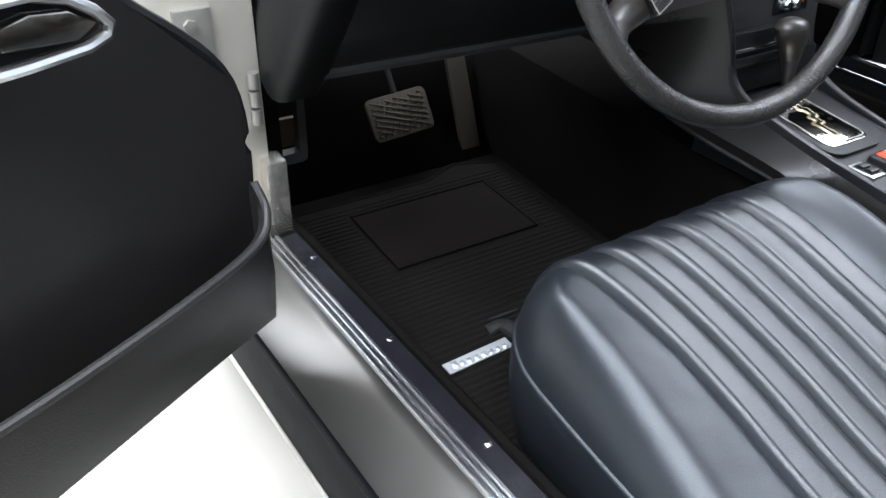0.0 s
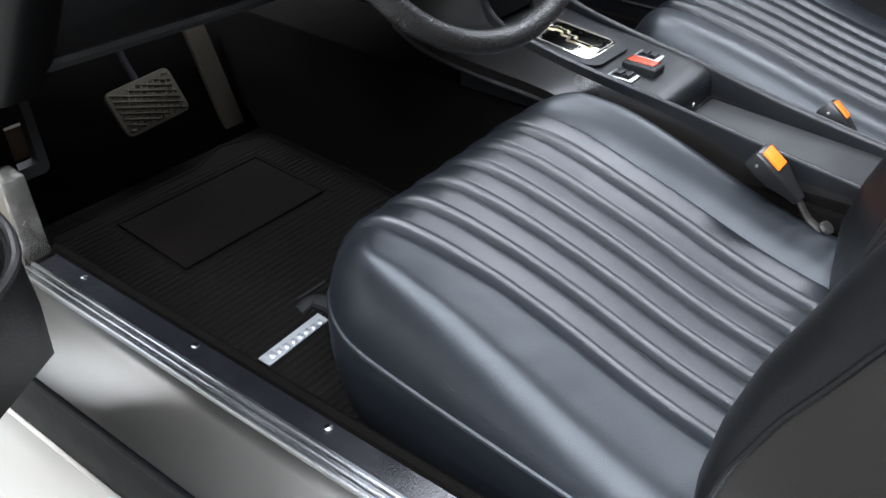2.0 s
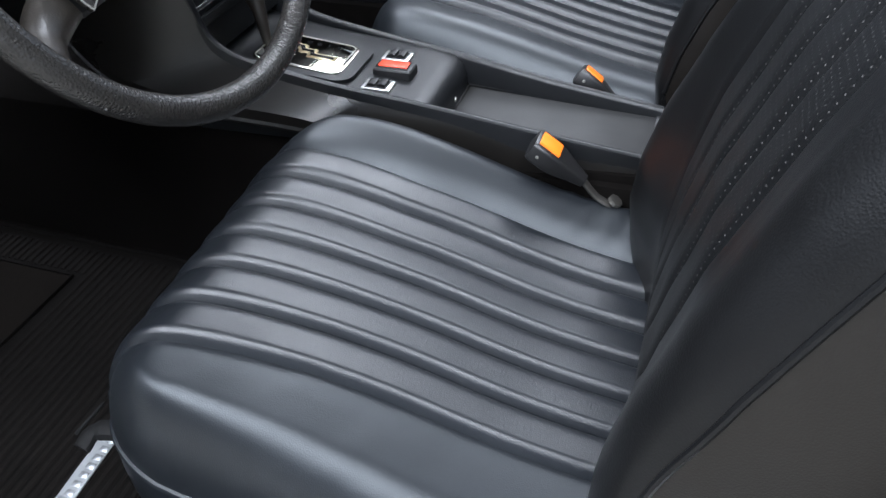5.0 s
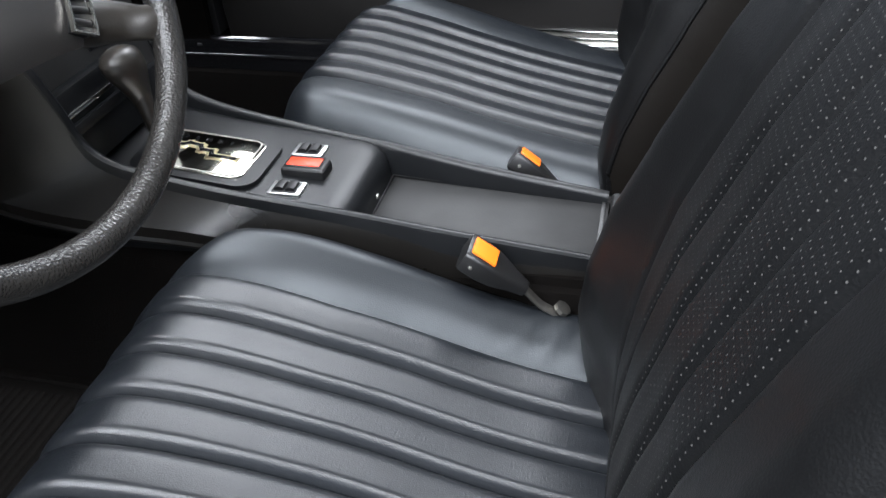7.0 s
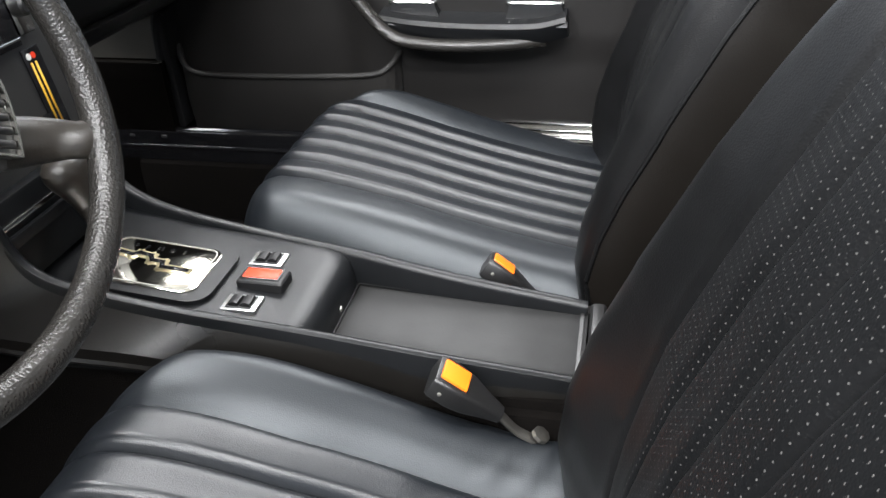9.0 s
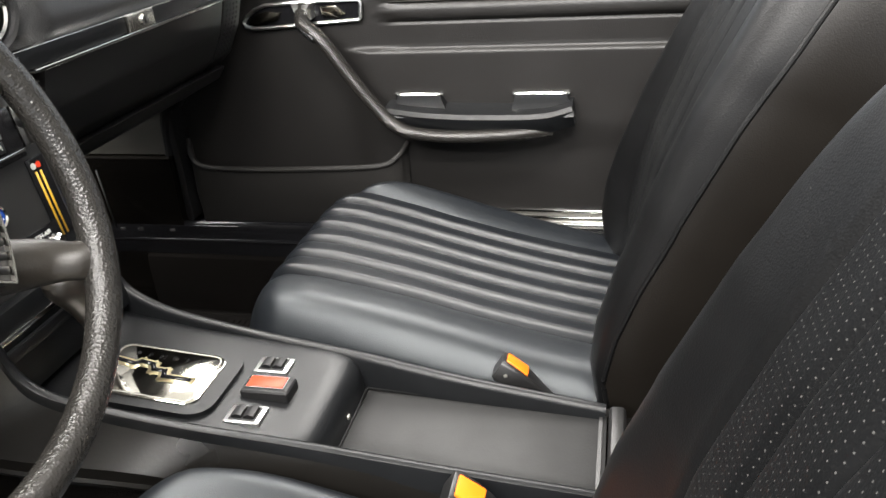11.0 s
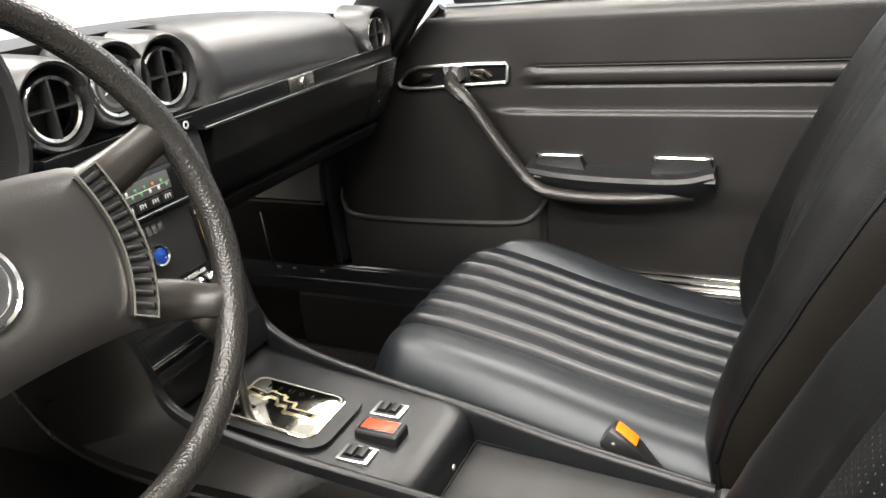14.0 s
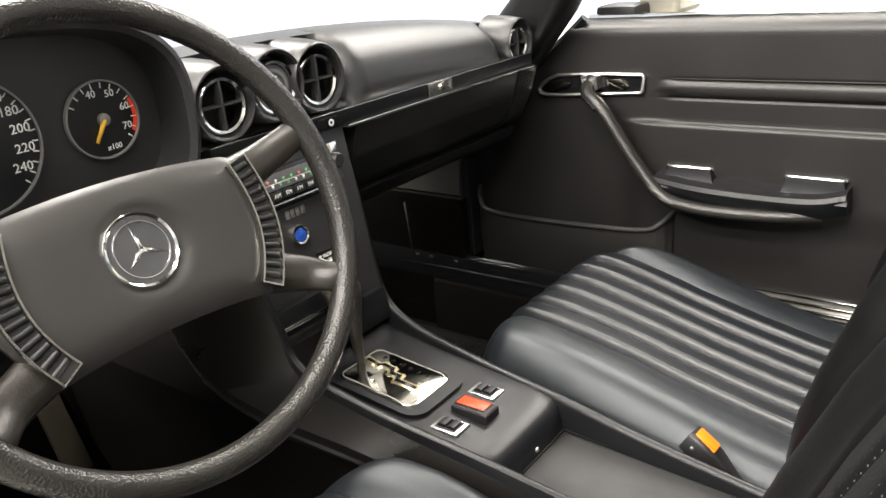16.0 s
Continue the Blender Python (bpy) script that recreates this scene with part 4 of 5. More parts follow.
    for x, z, r, marks in ((-0.241, 0.9670, 0.0385, 0), (-0.369, 0.968, 0.062, 1), (-0.478, 0.965, 0.036, 2)):
        g = part("gauge", disc_ring((x, 0.2480, z), (0, -1, 0), [(r, 0), (r, 0.002), (0, 0.002)], 48), DIAL, bn, "round dark gauge")
        part("gauge_ring", disc_ring((x, 0.2480, z), (0, -1, 0), [(r + 0.0012, 0), (r + 0.001, 0.005), (r - 0.0008, 0.005), (r - 0.001, 0.001)], 56), DIAL_GREY, g, "thin grey gauge ring")
        face = Matrix.Rotation(radians(90), 4, "X")
        if marks == 0:
            for a, txt in ((105, "40"), (62, "50"), (18, "60"), (-24, "70")):
                lettering(txt, 0.0105, Matrix.Translation((x + 0.027 * math.cos(radians(a)), 0.2452, z + 0.027 * math.sin(radians(a)))) @ face, WHITE, g)
            lettering("x100", 0.008, Matrix.Translation((x + 0.006, 0.2452, z - 0.029)) @ face, WHITE, g)
            part("red_band", surface([[(x + rr * math.cos(a), 0.2453, z + rr * math.sin(a)) for rr in (0.0330, 0.0385)] for a in np.linspace(radians(26), radians(-30), 12)]), RED, g, "red warning band")
            part("needle", sweep([(x, 0.2425, z), (x - 0.013, 0.2425, z - 0.021)], [0.0028, 0.0016], 6), YELLOW, g, "yellow needle")
            part("needle_hub", disc_ring((x, 0.2455, z), (0, -1, 0), [(0.0065, 0), (0.006, 0.004), (0, 0.005)], 18), GREY_METAL, g)
            ticks = np.linspace(150, -40, 12)
        elif marks == 1:
            for a, txt in ((75, "140"), (52, "160"), (31, "180"), (10, "200"), (-11, "220"), (-32, "240")):
                lettering(txt, 0.0125, Matrix.Translation((x + 0.047 * math.cos(radians(a)), 0.2452, z + 0.050 * math.sin(radians(a)))) @ face, WHITE, g)
            ticks = np.linspace(225, -45, 28)
            part("needle", sweep([(x, 0.2425, z), (x - 0.035, 0.2425, z - 0.035)], [0.0022, 0.0012], 6), YELLOW, g, "yellow needle")
        else:
            ticks = np.linspace(210, -30, 9)
        for a in ticks:
            c, s = math.cos(radians(a)), math.sin(radians(a))
            part("tick", sweep([(x + (r - 0.0075) * c, 0.2455, z + (r - 0.0075) * s), (x + (r - 0.002) * c, 0.2455, z + (r - 0.002) * s)], 0.0007, 4), WHITE, g)


dash()


def stack():
    """The panel under the middle vents with radio, heater controls and ashtray."""
    root = thing("control_panel", "black centre panel with radio, heater controls and ashtray", "control panel")
    top, low = Vector((0, 0.262, 0.882)), Vector((0, 0.222, 0.612))
    ax = (top - low).normalized()
    nrm = Vector((0, -ax.z, ax.y))
    m = Matrix(((1, 0, 0, 0), (0, ax.y, nrm.y, low.y), (0, ax.z, nrm.z, low.z), (0, 0, 0, 1)))  # local x right, y up the face, z out

    def put(name, bm, mat, label="", parent=None):
        bmesh.ops.transform(bm, matrix=m, verts=bm.verts[:])
        return part(name, bm, mat, parent or root, label)

    def up(z):
        return (z - low.z) / ax.z

    put("face_panel", box((-0.108, 0.0, -0.03), (0.108, up(0.882), 0.0), 0.002), FACE_PANEL, "matt black face panel")
    put("lower_recess", box((-0.104, up(0.60), -0.02), (0.104, up(0.648), 0.012), 0.004), PLASTIC)
    r = put("radio", box((-0.100, up(0.806), 0.0), (0.052, up(0.858), 0.010), 0.002), GLOSS_BLACK, "car radio with chrome edges")
    put("radio_scale", box((-0.078, up(0.8315), 0.009), (0.028, up(0.852), 0.0112), 0.0005), CLOCK_FACE, "grey tuning scale", r)
    rng = random.Random(4)
    for k in range(15):
        x, z = -0.072 + k * 0.0066, 0.8345 + 0.0062 * (k % 2)
        put("scale_mark", box((x, up(z), 0.0111), (x + 0.0034, up(z + 0.0042), 0.0116), 0), (SCALE_GREEN, WHITE, SCALE_RED)[rng.randrange(3)], "", r)
    put("scale_line", box((-0.076, up(0.8392), 0.0111), (0.026, up(0.8399), 0.0115), 0), WHITE, "", r)
    for k in range(5):
        x = -0.070 + k * 0.0192
        put("preset_button", box((x, up(0.819), 0.009), (x + 0.0172, up(0.8300), 0.0135), 0.001), RUBBER, "", r)
        lettering(("AM", "AM", "FM", "FM", "FM")[k], 0.0078, m @ Matrix.Translation((x + 0.0086, up(0.8245), 0.0136)), WHITE, r)
    put("radio_edge", box((-0.100, up(0.8118), 0.008), (0.050, up(0.8148), 0.0125), 0.0008), CHROME, "chrome lower edge", r)
    put("radio_knob_plate", box((0.054, up(0.814), 0.002), (0.080, up(0.866), 0.010), 0.002), CHROME, "chrome knob plate", r)
    put("radio_knob", disc_ring((0.067, up(0.842), 0.010), (0, 0, 1), [(0.011, 0), (0.0105, 0.010), (0.008, 0.013), (0, 0.013)], 24), RUBBER, "black ribbed tuning knob", r)
    put("plate_tip", box((0.061, up(0.853), 0.010), (0.066, up(0.864), 0.0108), 0.0002), GOLD, "", r)
    for k in range(4):
        put("label_bar", box((-0.028 + 0.0090 * k, up(0.789), 0.0), (-0.0215 + 0.0090 * k, up(0.800), 0.0012), 0), DIAL_GREY, "pale unreadable lettering")
    kn = put("heater_knob", disc_ring((-0.017, up(0.766), 0), (0, 0, 1), [(0.0135, 0), (0.0135, 0.006), (0.012, 0.009), (0.0100, 0.008), (0.0095, 0.003)], 28), CHROME, "chrome-ringed rotary knob")
    put("knob_lens", disc_ring((-0.017, up(0.766), 0.003), (0, 0, 1), [(0.0096, 0), (0.0088, 0.004), (0, 0.006)], 24), BLUE, "blue lens", kn)
    put("heater_slot", box((0.052, up(0.706), 0), (0.080, up(0.800), 0.0015), 0.001), GLOSS_BLACK, "lever slot")
    for x in (0.0590, 0.0660):
        put("slot_line", box((x, up(0.712), 0.001), (x + 0.0026, up(0.785), 0.0024), 0), YELLOW)
    put("slot_dot", disc_ring((0.0600, up(0.7915), 0.001), (0, 0, 1), [(0.0036, 0), (0.0036, 0.0012), (0, 0.0013)], 10), WHITE)
    put("slot_dot", disc_ring((0.0675, up(0.7915), 0.001), (0, 0, 1), [(0.0036, 0), (0.0036, 0.0012), (0, 0.0013)], 10), RED)
    fa = put("air_control", box((0.004, up(0.700), 0), (0.078, up(0.732), 0.002), 0.001), GLOSS_BLACK, "fresh air control plate")
    lettering("FRESH-AIR", 0.0068, m @ Matrix.Translation((0.029, up(0.7245), 0.0024)), WHITE, fa)
    for a, b in (((0.006, 0.7262), (0.020, 0.7135)), ((0.006, 0.7262), (0.010, 0.7262))):
        put("air_mark", sweep([(a[0], up(a[1]), 0.003), (b[0], up(b[1]), 0.003)], 0.0012, 6), WHITE, "", fa)
    for x in (0.024, 0.044):
        put("air_knob", disc_ring((x, up(0.713), 0.002), (0, 0, 1), [(0.008, 0), (0.0075, 0.008), (0.005, 0.011), (0, 0.011)], 20), CHROME, "", fa)
    at = put("ashtray", box((-0.100, up(0.640), 0.0), (0.050, up(0.690), 0.020), 0.004), PLASTIC, "closed black ashtray")
    put("ashtray_strip", box((-0.096, up(0.663), 0.018), (0.048, up(0.6680), 0.0225), 0.001), CHROME, "chrome strip", at)
    put("ashtray_lip", box((-0.096, up(0.645), 0.018), (0.048, up(0.656), 0.026), 0.003), PLASTIC, "", at)


stack()


# ---- doors ----
def door(sgn, root):
    def P(x, y, z):
        return Vector((sgn * x, y, z))

    # door card with the stitched rolls pressed into it
    corner = 0.685 if sgn > 0 else 0.715
    top_y = lambda z: np.interp(z, [0.43, corner, 0.955], [0.452, 0.452, 0.205])
    zs = np.concatenate([np.linspace(0.432, 0.74, 14), np.linspace(0.75, 0.86, 45), np.linspace(0.865, 0.930, 10), [0.938, 0.944, 0.948]])
    rows = []
    for s in np.linspace(0, 1, 60):
        row = []
        for z in zs:
            yf = top_y(z)
            y = yf + (-0.64 - yf) * s
            d = 0.0
            if y < 0.11:
                k = min(1, (0.11 - y) / 0.03)
                d += 0.010 * k * (1 / (1 + math.exp((z - 0.766) / 0.0016)))
                k2 = min(1, max(0, (0.034 - y) / 0.006))
                if 0.811 < z < 0.843:
                    d += k2 * (0.009 * (1 - abs((z - 0.827) / 0.016) ** 3) - 0.002)
                for zz in (0.766, 0.811, 0.843):
                    d -= k2 * 0.0035 * math.exp(-((z - zz) / 0.0022) ** 2)
            if z > 0.925:
                d -= 0.035 * ((z - 0.925) / 0.023) ** 2
            if z < 0.62 and y < 0.01:
                d -= 0.006
            d -= 0.006 * max(0, (0.62 - z) / 0.2)
            row.append(P(0.700 - d, y, z))
        rows.append(row)
    part("door_card", surface(rows), VINYL, root, "grained charcoal vinyl door card", sharp=70)
    for zz, y0 in ((0.7685, 0.105), (0.8135, 0.03), (0.8405, 0.03)):
        part("stitch_seam", sweep([P(0.7012, y0, zz + 0.004), P(0.7012, -0.62, zz + 0.004)], 0.0012, 5), THREAD, root, "fine stitched seam")
    part("door_shell", slab([P(0.73, 0.20, 0.940), P(0.73, 0.452, corner), P(0.73, 0.452, 0.40), P(0.73, -0.64, 0.40), P(0.73, -0.64, 0.940)], (sgn * 0.14, 0, 0), 0.012, 3), SILVER, root, "painted metal door shell")
    part("edge_seal", sweep(smooth_path([P(0.712, 0.20, 0.95), P(0.712, 0.328, 0.835), P(0.712, 0.450, corner), P(0.712, 0.456, 0.55), P(0.712, 0.450, 0.43)]), 0.008, 8), RUBBER, root, "black rubber edge seal")
    part("belt_trim", sweep([P(0.735, 0.20, 0.948), P(0.735, -0.64, 0.948)], 0.006, 8), CHROME, root, "bright belt trim")
    # open map pocket
    lip = smooth_path([P(0.694, 0.452, 0.6040), P(0.668, 0.438, 0.5820), P(0.655, 0.405, 0.5635), P(0.648, 0.30, 0.5620), P(0.648, 0.16, 0.5650), P(0.655, 0.06, 0.5690), P(0.668, 0.030, 0.5820), P(0.694, 0.015, 0.6000)], 8)
    rings = []
    for k, p in enumerate(lip):
        y0 = p.y
        foot = P(0.672 if 4 < k < len(lip) - 5 else 0.690, y0 * 0.98 + 0.003, 0.438)
        mid_p = (p + foot) / 2 + Vector((-sgn * 0.006, 0, -0.01))
        inn = Vector((sgn * 0.012, 0, 0))
        rings.append([foot, mid_p, p - Vector((0, 0, 0.006)), p, p + inn * 0.5, p + inn + Vector((0, 0, -0.004)), mid_p + inn, foot + inn])
    part("map_pocket", loft(rings), VINYL_DARK, root, "moulded open map pocket")
    part("pocket_bead", sweep(lip, 0.0052, 10), VINYL_DARK, root, "rounded pocket rim")
    # armrest: a shelf with two raised ends
    arm = smooth_path([P(0.646, 0.038, 0.6710), P(0.634, -0.038, 0.6655), P(0.630, -0.128, 0.6630), P(0.632, -0.228, 0.6640), P(0.645, -0.280, 0.6720)], 6)
    rings = [[P(0.702, p.y, p.z + 0.010), P(abs(p.x) + 0.02, p.y, p.z + 0.009), P(abs(p.x) + 0.005, p.y, p.z + 0.005), P(abs(p.x), p.y, p.z - 0.002), P(abs(p.x) + 0.002, p.y - 0.002, p.z - 0.012), P(abs(p.x) + 0.012, p.y - 0.004, p.z - 0.030), P(0.702, p.y - 0.004, p.z - 0.034)] for p in arm]
    part("armrest", loft(rings), PLASTIC, root, "black moulded armrest")
    for y0, y1 in ((0.020, -0.072), (-0.180, -0.283)):
        k = 0.012 if y0 > 0 else 0.006
        c = part("armrest_cup", loft([[P(0.702, y, 0.660), P(0.641, y, 0.662), P(0.645, y, 0.668), P(0.684, y + e, 0.6885), P(0.702, y + e, 0.6905)] for y, e in ((y0, k - 0.008), (y0 - 0.006, k - 0.003), (y1 + 0.006, k + 0.003), (y1, k + 0.008))]), PLASTIC, root, "raised armrest end")
        part("cup_trim", sweep(smooth_path([P(0.696, y0 - 0.004 + k, 0.688), P(0.6845, y0 - 0.009 + k, 0.690), P(0.684, (y0 + y1) / 2 + k, 0.6905), P(0.6845, y1 + 0.009 + k, 0.690), P(0.696, y1 + 0.004 + k, 0.688)], 5), 0.0032, 8), CHROME, c, "chrome cap strip")
    part("panel_seam", sweep([P(0.7035, -0.24, 0.632), P(0.7035, -0.60, 0.632)], 0.0022, 6), VINYL_DARK, root)
    # pull handle
    plain = P
    back, wide = (0.0, 1.0) if sgn > 0 else (0.09, 1.38)

    strap = [p - Vector((0, back, 0)) for p in smooth_path([P(0.688, 0.178, 0.842), P(0.660, 0.170, 0.822), P(0.652, 0.138, 0.795), P(0.648, 0.094, 0.733), P(0.644, 0.046, 0.672), P(0.640, 0.022, 0.650), P(0.636, -0.010, 0.637), P(0.634, -0.08, 0.631), P(0.640, -0.18, 0.633), P(0.660, -0.245, 0.636)], 6)]
    part("pull_handle", sweep(strap, 0.0132, 12, 0.85), WHEEL_GRAIN, root, "grained black pull handle")
    part("handle_cap", loft([[p - Vector((0, back, 0)) for p in r] for r in ([P(0.700, 0.198, 0.849), P(0.700, 0.160, 0.849), P(0.700, 0.160, 0.826), P(0.700, 0.192, 0.824)], [P(0.678, 0.194, 0.848), P(0.678, 0.162, 0.848), P(0.676, 0.160, 0.824), P(0.676, 0.186, 0.822)], [P(0.670, 0.188, 0.843), P(0.670, 0.164, 0.843), P(0.668, 0.162, 0.826), P(0.668, 0.182, 0.824)],)]), SWITCH_CHROME, root, "polished handle cap")
    part("handle_neck", sweep([p - Vector((0, back, 0)) for p in smooth_path([P(0.676, 0.176, 0.834), P(0.660, 0.170, 0.818), P(0.653, 0.146, 0.797)], 5)], [0.012] * 4 + [0.0135] * 7, 10, 0.85), SATIN_BLACK_GLOSS, root, "dark polished handle neck")
    # release bezel, two dished recesses; tan and black slabs paint their reflections
    def P(x, y, z):
        return plain(x - (0.03 if sgn < 0 else 0), 0.293 - (0.293 - y) * wide, 0.83 + (0.012 if sgn < 0 else 0) + (z - 0.83) * (wide if sgn > 0 else 1.22))

    outline = [P(0.697, y, z) for y, z in ((0.079, 0.851), (0.076, 0.847), (0.078, 0.822), (0.082, 0.818), (0.15, 0.8145), (0.24, 0.809), (0.276, 0.8085), (0.290, 0.812), (0.293, 0.819), (0.285, 0.829), (0.270, 0.840), (0.250, 0.847), (0.20, 0.8495), (0.14, 0.851))]
    cy, cz = 0.183, 0.831
    cy = 0.293 - (0.293 - cy) * wide
    inner = [Vector((p.x, cy + (p.y - cy) * 0.95, cz + (p.z - cz) * 0.70)) for p in outline]
    rb = part("release_bezel", sweep([p - Vector((sgn * 0.003, 0, 0)) for p in outline], 0.0034 * wide, 8, loop=True, up=(1, 0, 0)), SWITCH_CHROME, root, "chrome release bezel")
    part("bezel_dish", slab([p + Vector((sgn * 0.001, 0, 0)) for p in outline], (-sgn * 0.002, 0, 0)), GLOSS_BLACK, rb, "polished dished recess, coloured black as its dark reflection")
    part("tan_glint", slab([P(0.694, y, z) for y, z in ((0.284, 0.822), (0.268, 0.834), (0.246, 0.838), (0.222, 0.834), (0.228, 0.822), (0.270, 0.815))], (-sgn * 0.004, 0, 0), 0.002), TAN_REFLECTION, rb, "tan slab drawn as a reflection in the polished recess")
    part("tan_glint", slab([P(0.694, y, z) for y, z in ((0.148, 0.842), (0.120, 0.843), (0.104, 0.830), (0.120, 0.821), (0.146, 0.826))], (-sgn * 0.003, 0, 0), 0.002), TAN_REFLECTION, rb, "tan slab drawn as a reflection in the polished recess")


pd = thing("passenger_door", "closed charcoal vinyl door with chrome handle, armrest and map pocket", "car door", "car doors")
door(1, pd)
dd = thing("driver_door", "wide open driver door with charcoal panel and map pocket", "car door", "car doors")
door(-1, dd)
dd.matrix_world = Matrix.Translation((-0.883, 0.365, 0.028)) @ Matrix.Rotation(radians(-60.8), 4, "Z") @ Matrix.Translation((0.851, -0.43, 0))


def mirror():
    root = thing("door_mirror", "rectangular chrome-edged door mirror outside the passenger window", "door mirror")
    part("housing", box((0.80, 0.055, 0.940), (0.93, 0.135, 1.035), 0.018, 4), SILVER, root, "bright mirror housing")
    part("mirror_glass", box((0.812, 0.0545, 0.952), (0.918, 0.0575, 1.023), 0.0), MIRROR, root, "mirror glass")
    part("foot", box((0.735, 0.11, 0.935), (0.81, 0.19, 0.968), 0.01), RUBBER, root, "black mounting foot")


mirror()


# ---- body ----
def body():
    root = thing("car_floor", "black carpeted car floor, footwells and tunnel", "car floor", kind="structure")
    part("floor_pan", box((-0.645, -0.9, 0.20), (0.675, 1.1, 0.262), 0), CARPET, root)
    part("tunnel", slab([(-0.105, 1.0, 0.25), (-0.09, 1.0, 0.50), (0.09, 1.0, 0.50), (0.105, 1.0, 0.25)], (0, -1.8, 0), 0.01), CARPET, root)
    part("firewall", slab([(-0.66, 0.74, 0.25), (-0.66, 1.0, 0.48), (-0.66, 1.0, 0.86), (-0.66, 1.1, 0.86), (-0.66, 1.1, 0.2)], (1.34, 0, 0)), CARPET, root)
    part("rear_wall", box((-0.7, -1.0, 0.2), (0.7, -0.85, 0.85), 0.02), CARPET, root)
    part("rear_shelf", box((-0.7, -0.86, 0.2), (0.7, -0.60, 0.52), 0.02), CARPET, root)


body()


def sill(sgn, name, label):
    root = thing(name, label, "door sill", kind="structure")

    def run(n, prof, y0, y1, mat, lab=""):
        return part(n, loft([[(sgn * x, y, z + (0.034 if sgn > 0 and z > 0.39 else 0)) for x, z in prof] for y in (y0, y1)]), mat, root, lab, sharp=25)

    # Metal on the driver side, glossy black on the passenger side.
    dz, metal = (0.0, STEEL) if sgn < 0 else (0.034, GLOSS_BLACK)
    run("sill_plate", [(0.704, 0.401), (0.709, 0.396), (0.716, 0.393), (0.768, 0.373), (0.779, 0.366), (0.779, 0.346), (0.704, 0.346)], -0.95, 0.47, metal, "sill plate, brushed metal left and glossy black right")
    run("plate_edge", [(0.7793, 0.366), (0.783, 0.362), (0.785, 0.355), (0.782, 0.346), (0.7793, 0.346)], -0.95, 0.47, SATIN_BLACK, "dark folded plate edge")
    run("rocker_face", [(0.776, 0.338), (0.779, 0.30), (0.783, 0.239), (0.77, 0.20), (0.70, 0.20), (0.70, 0.344)], -0.95, 0.62, SATIN_BLACK, "dark rocker panel")
    run("rocker_lip", [(0.7845, 0.237), (0.787, 0.235), (0.787, 0.232), (0.78, 0.229), (0.78, 0.236)], -0.95, 0.62, CREAM, "pale lower lip")
    run("inner_sill", [(0.704, 0.398), (0.704, 0.21), (0.640, 0.21), (0.640, 0.398)], -0.95, 0.47, CARPET)
    for x in (0.7000, 0.6915, 0.6830):
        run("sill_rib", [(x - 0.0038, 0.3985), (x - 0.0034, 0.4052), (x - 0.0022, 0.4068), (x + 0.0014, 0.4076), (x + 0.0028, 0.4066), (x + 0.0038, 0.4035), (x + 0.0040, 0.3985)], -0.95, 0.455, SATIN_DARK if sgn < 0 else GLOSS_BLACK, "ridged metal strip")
    run("screw_strip", [(0.6785, 0.399), (0.6780, 0.4025), (0.652, 0.4035), (0.6505, 0.4000), (0.6505, 0.396)], -0.95, 0.452, SILL_BLACK, "scuffed glossy black strip")
    if sgn < 0:
        run("carpet_edge", [(0.6500, 0.398), (0.648, 0.406), (0.640, 0.407), (0.632, 0.398), (0.628, 0.36), (0.628, 0.26), (0.65, 0.26)], -0.95, 0.50, CARPET, "carpet edging")
    else:
        run("carpet_edge", [(0.6390, 0.385), (0.632, 0.380), (0.628, 0.36), (0.628, 0.26), (0.65, 0.26)], -0.95, 0.56, CARPET, "carpet edging")
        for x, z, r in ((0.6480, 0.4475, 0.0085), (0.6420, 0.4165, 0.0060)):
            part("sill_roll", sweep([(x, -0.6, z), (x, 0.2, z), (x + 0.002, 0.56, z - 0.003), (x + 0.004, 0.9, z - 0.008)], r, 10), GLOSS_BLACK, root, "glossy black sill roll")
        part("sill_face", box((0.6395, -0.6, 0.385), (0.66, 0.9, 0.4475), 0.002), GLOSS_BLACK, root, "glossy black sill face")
    for y in (0.380, 0.171, -0.032, -0.24):
        part("screw", disc_ring((sgn * 0.660, y, 0.403 + dz), (0, 0, 1), [(0.0048, 0), (0.0044, 0.0014), (0.002, 0.0024), (0, 0.0024)], 14), CHROME, root, "small bright screw")
    return root


left_sill = sill(-1, "sill_left", "bare metal door sill with ridged strips and screws")
left_sill.matrix_world = Matrix.Translation((-0.660, 0.176, 0.003)) @ Matrix.Rotation(radians(3.6), 4, "Z") @ Matrix.Translation((0.660, -0.173, 0))
sill(1, "sill_right", "dark door sill beneath the closed passenger door")


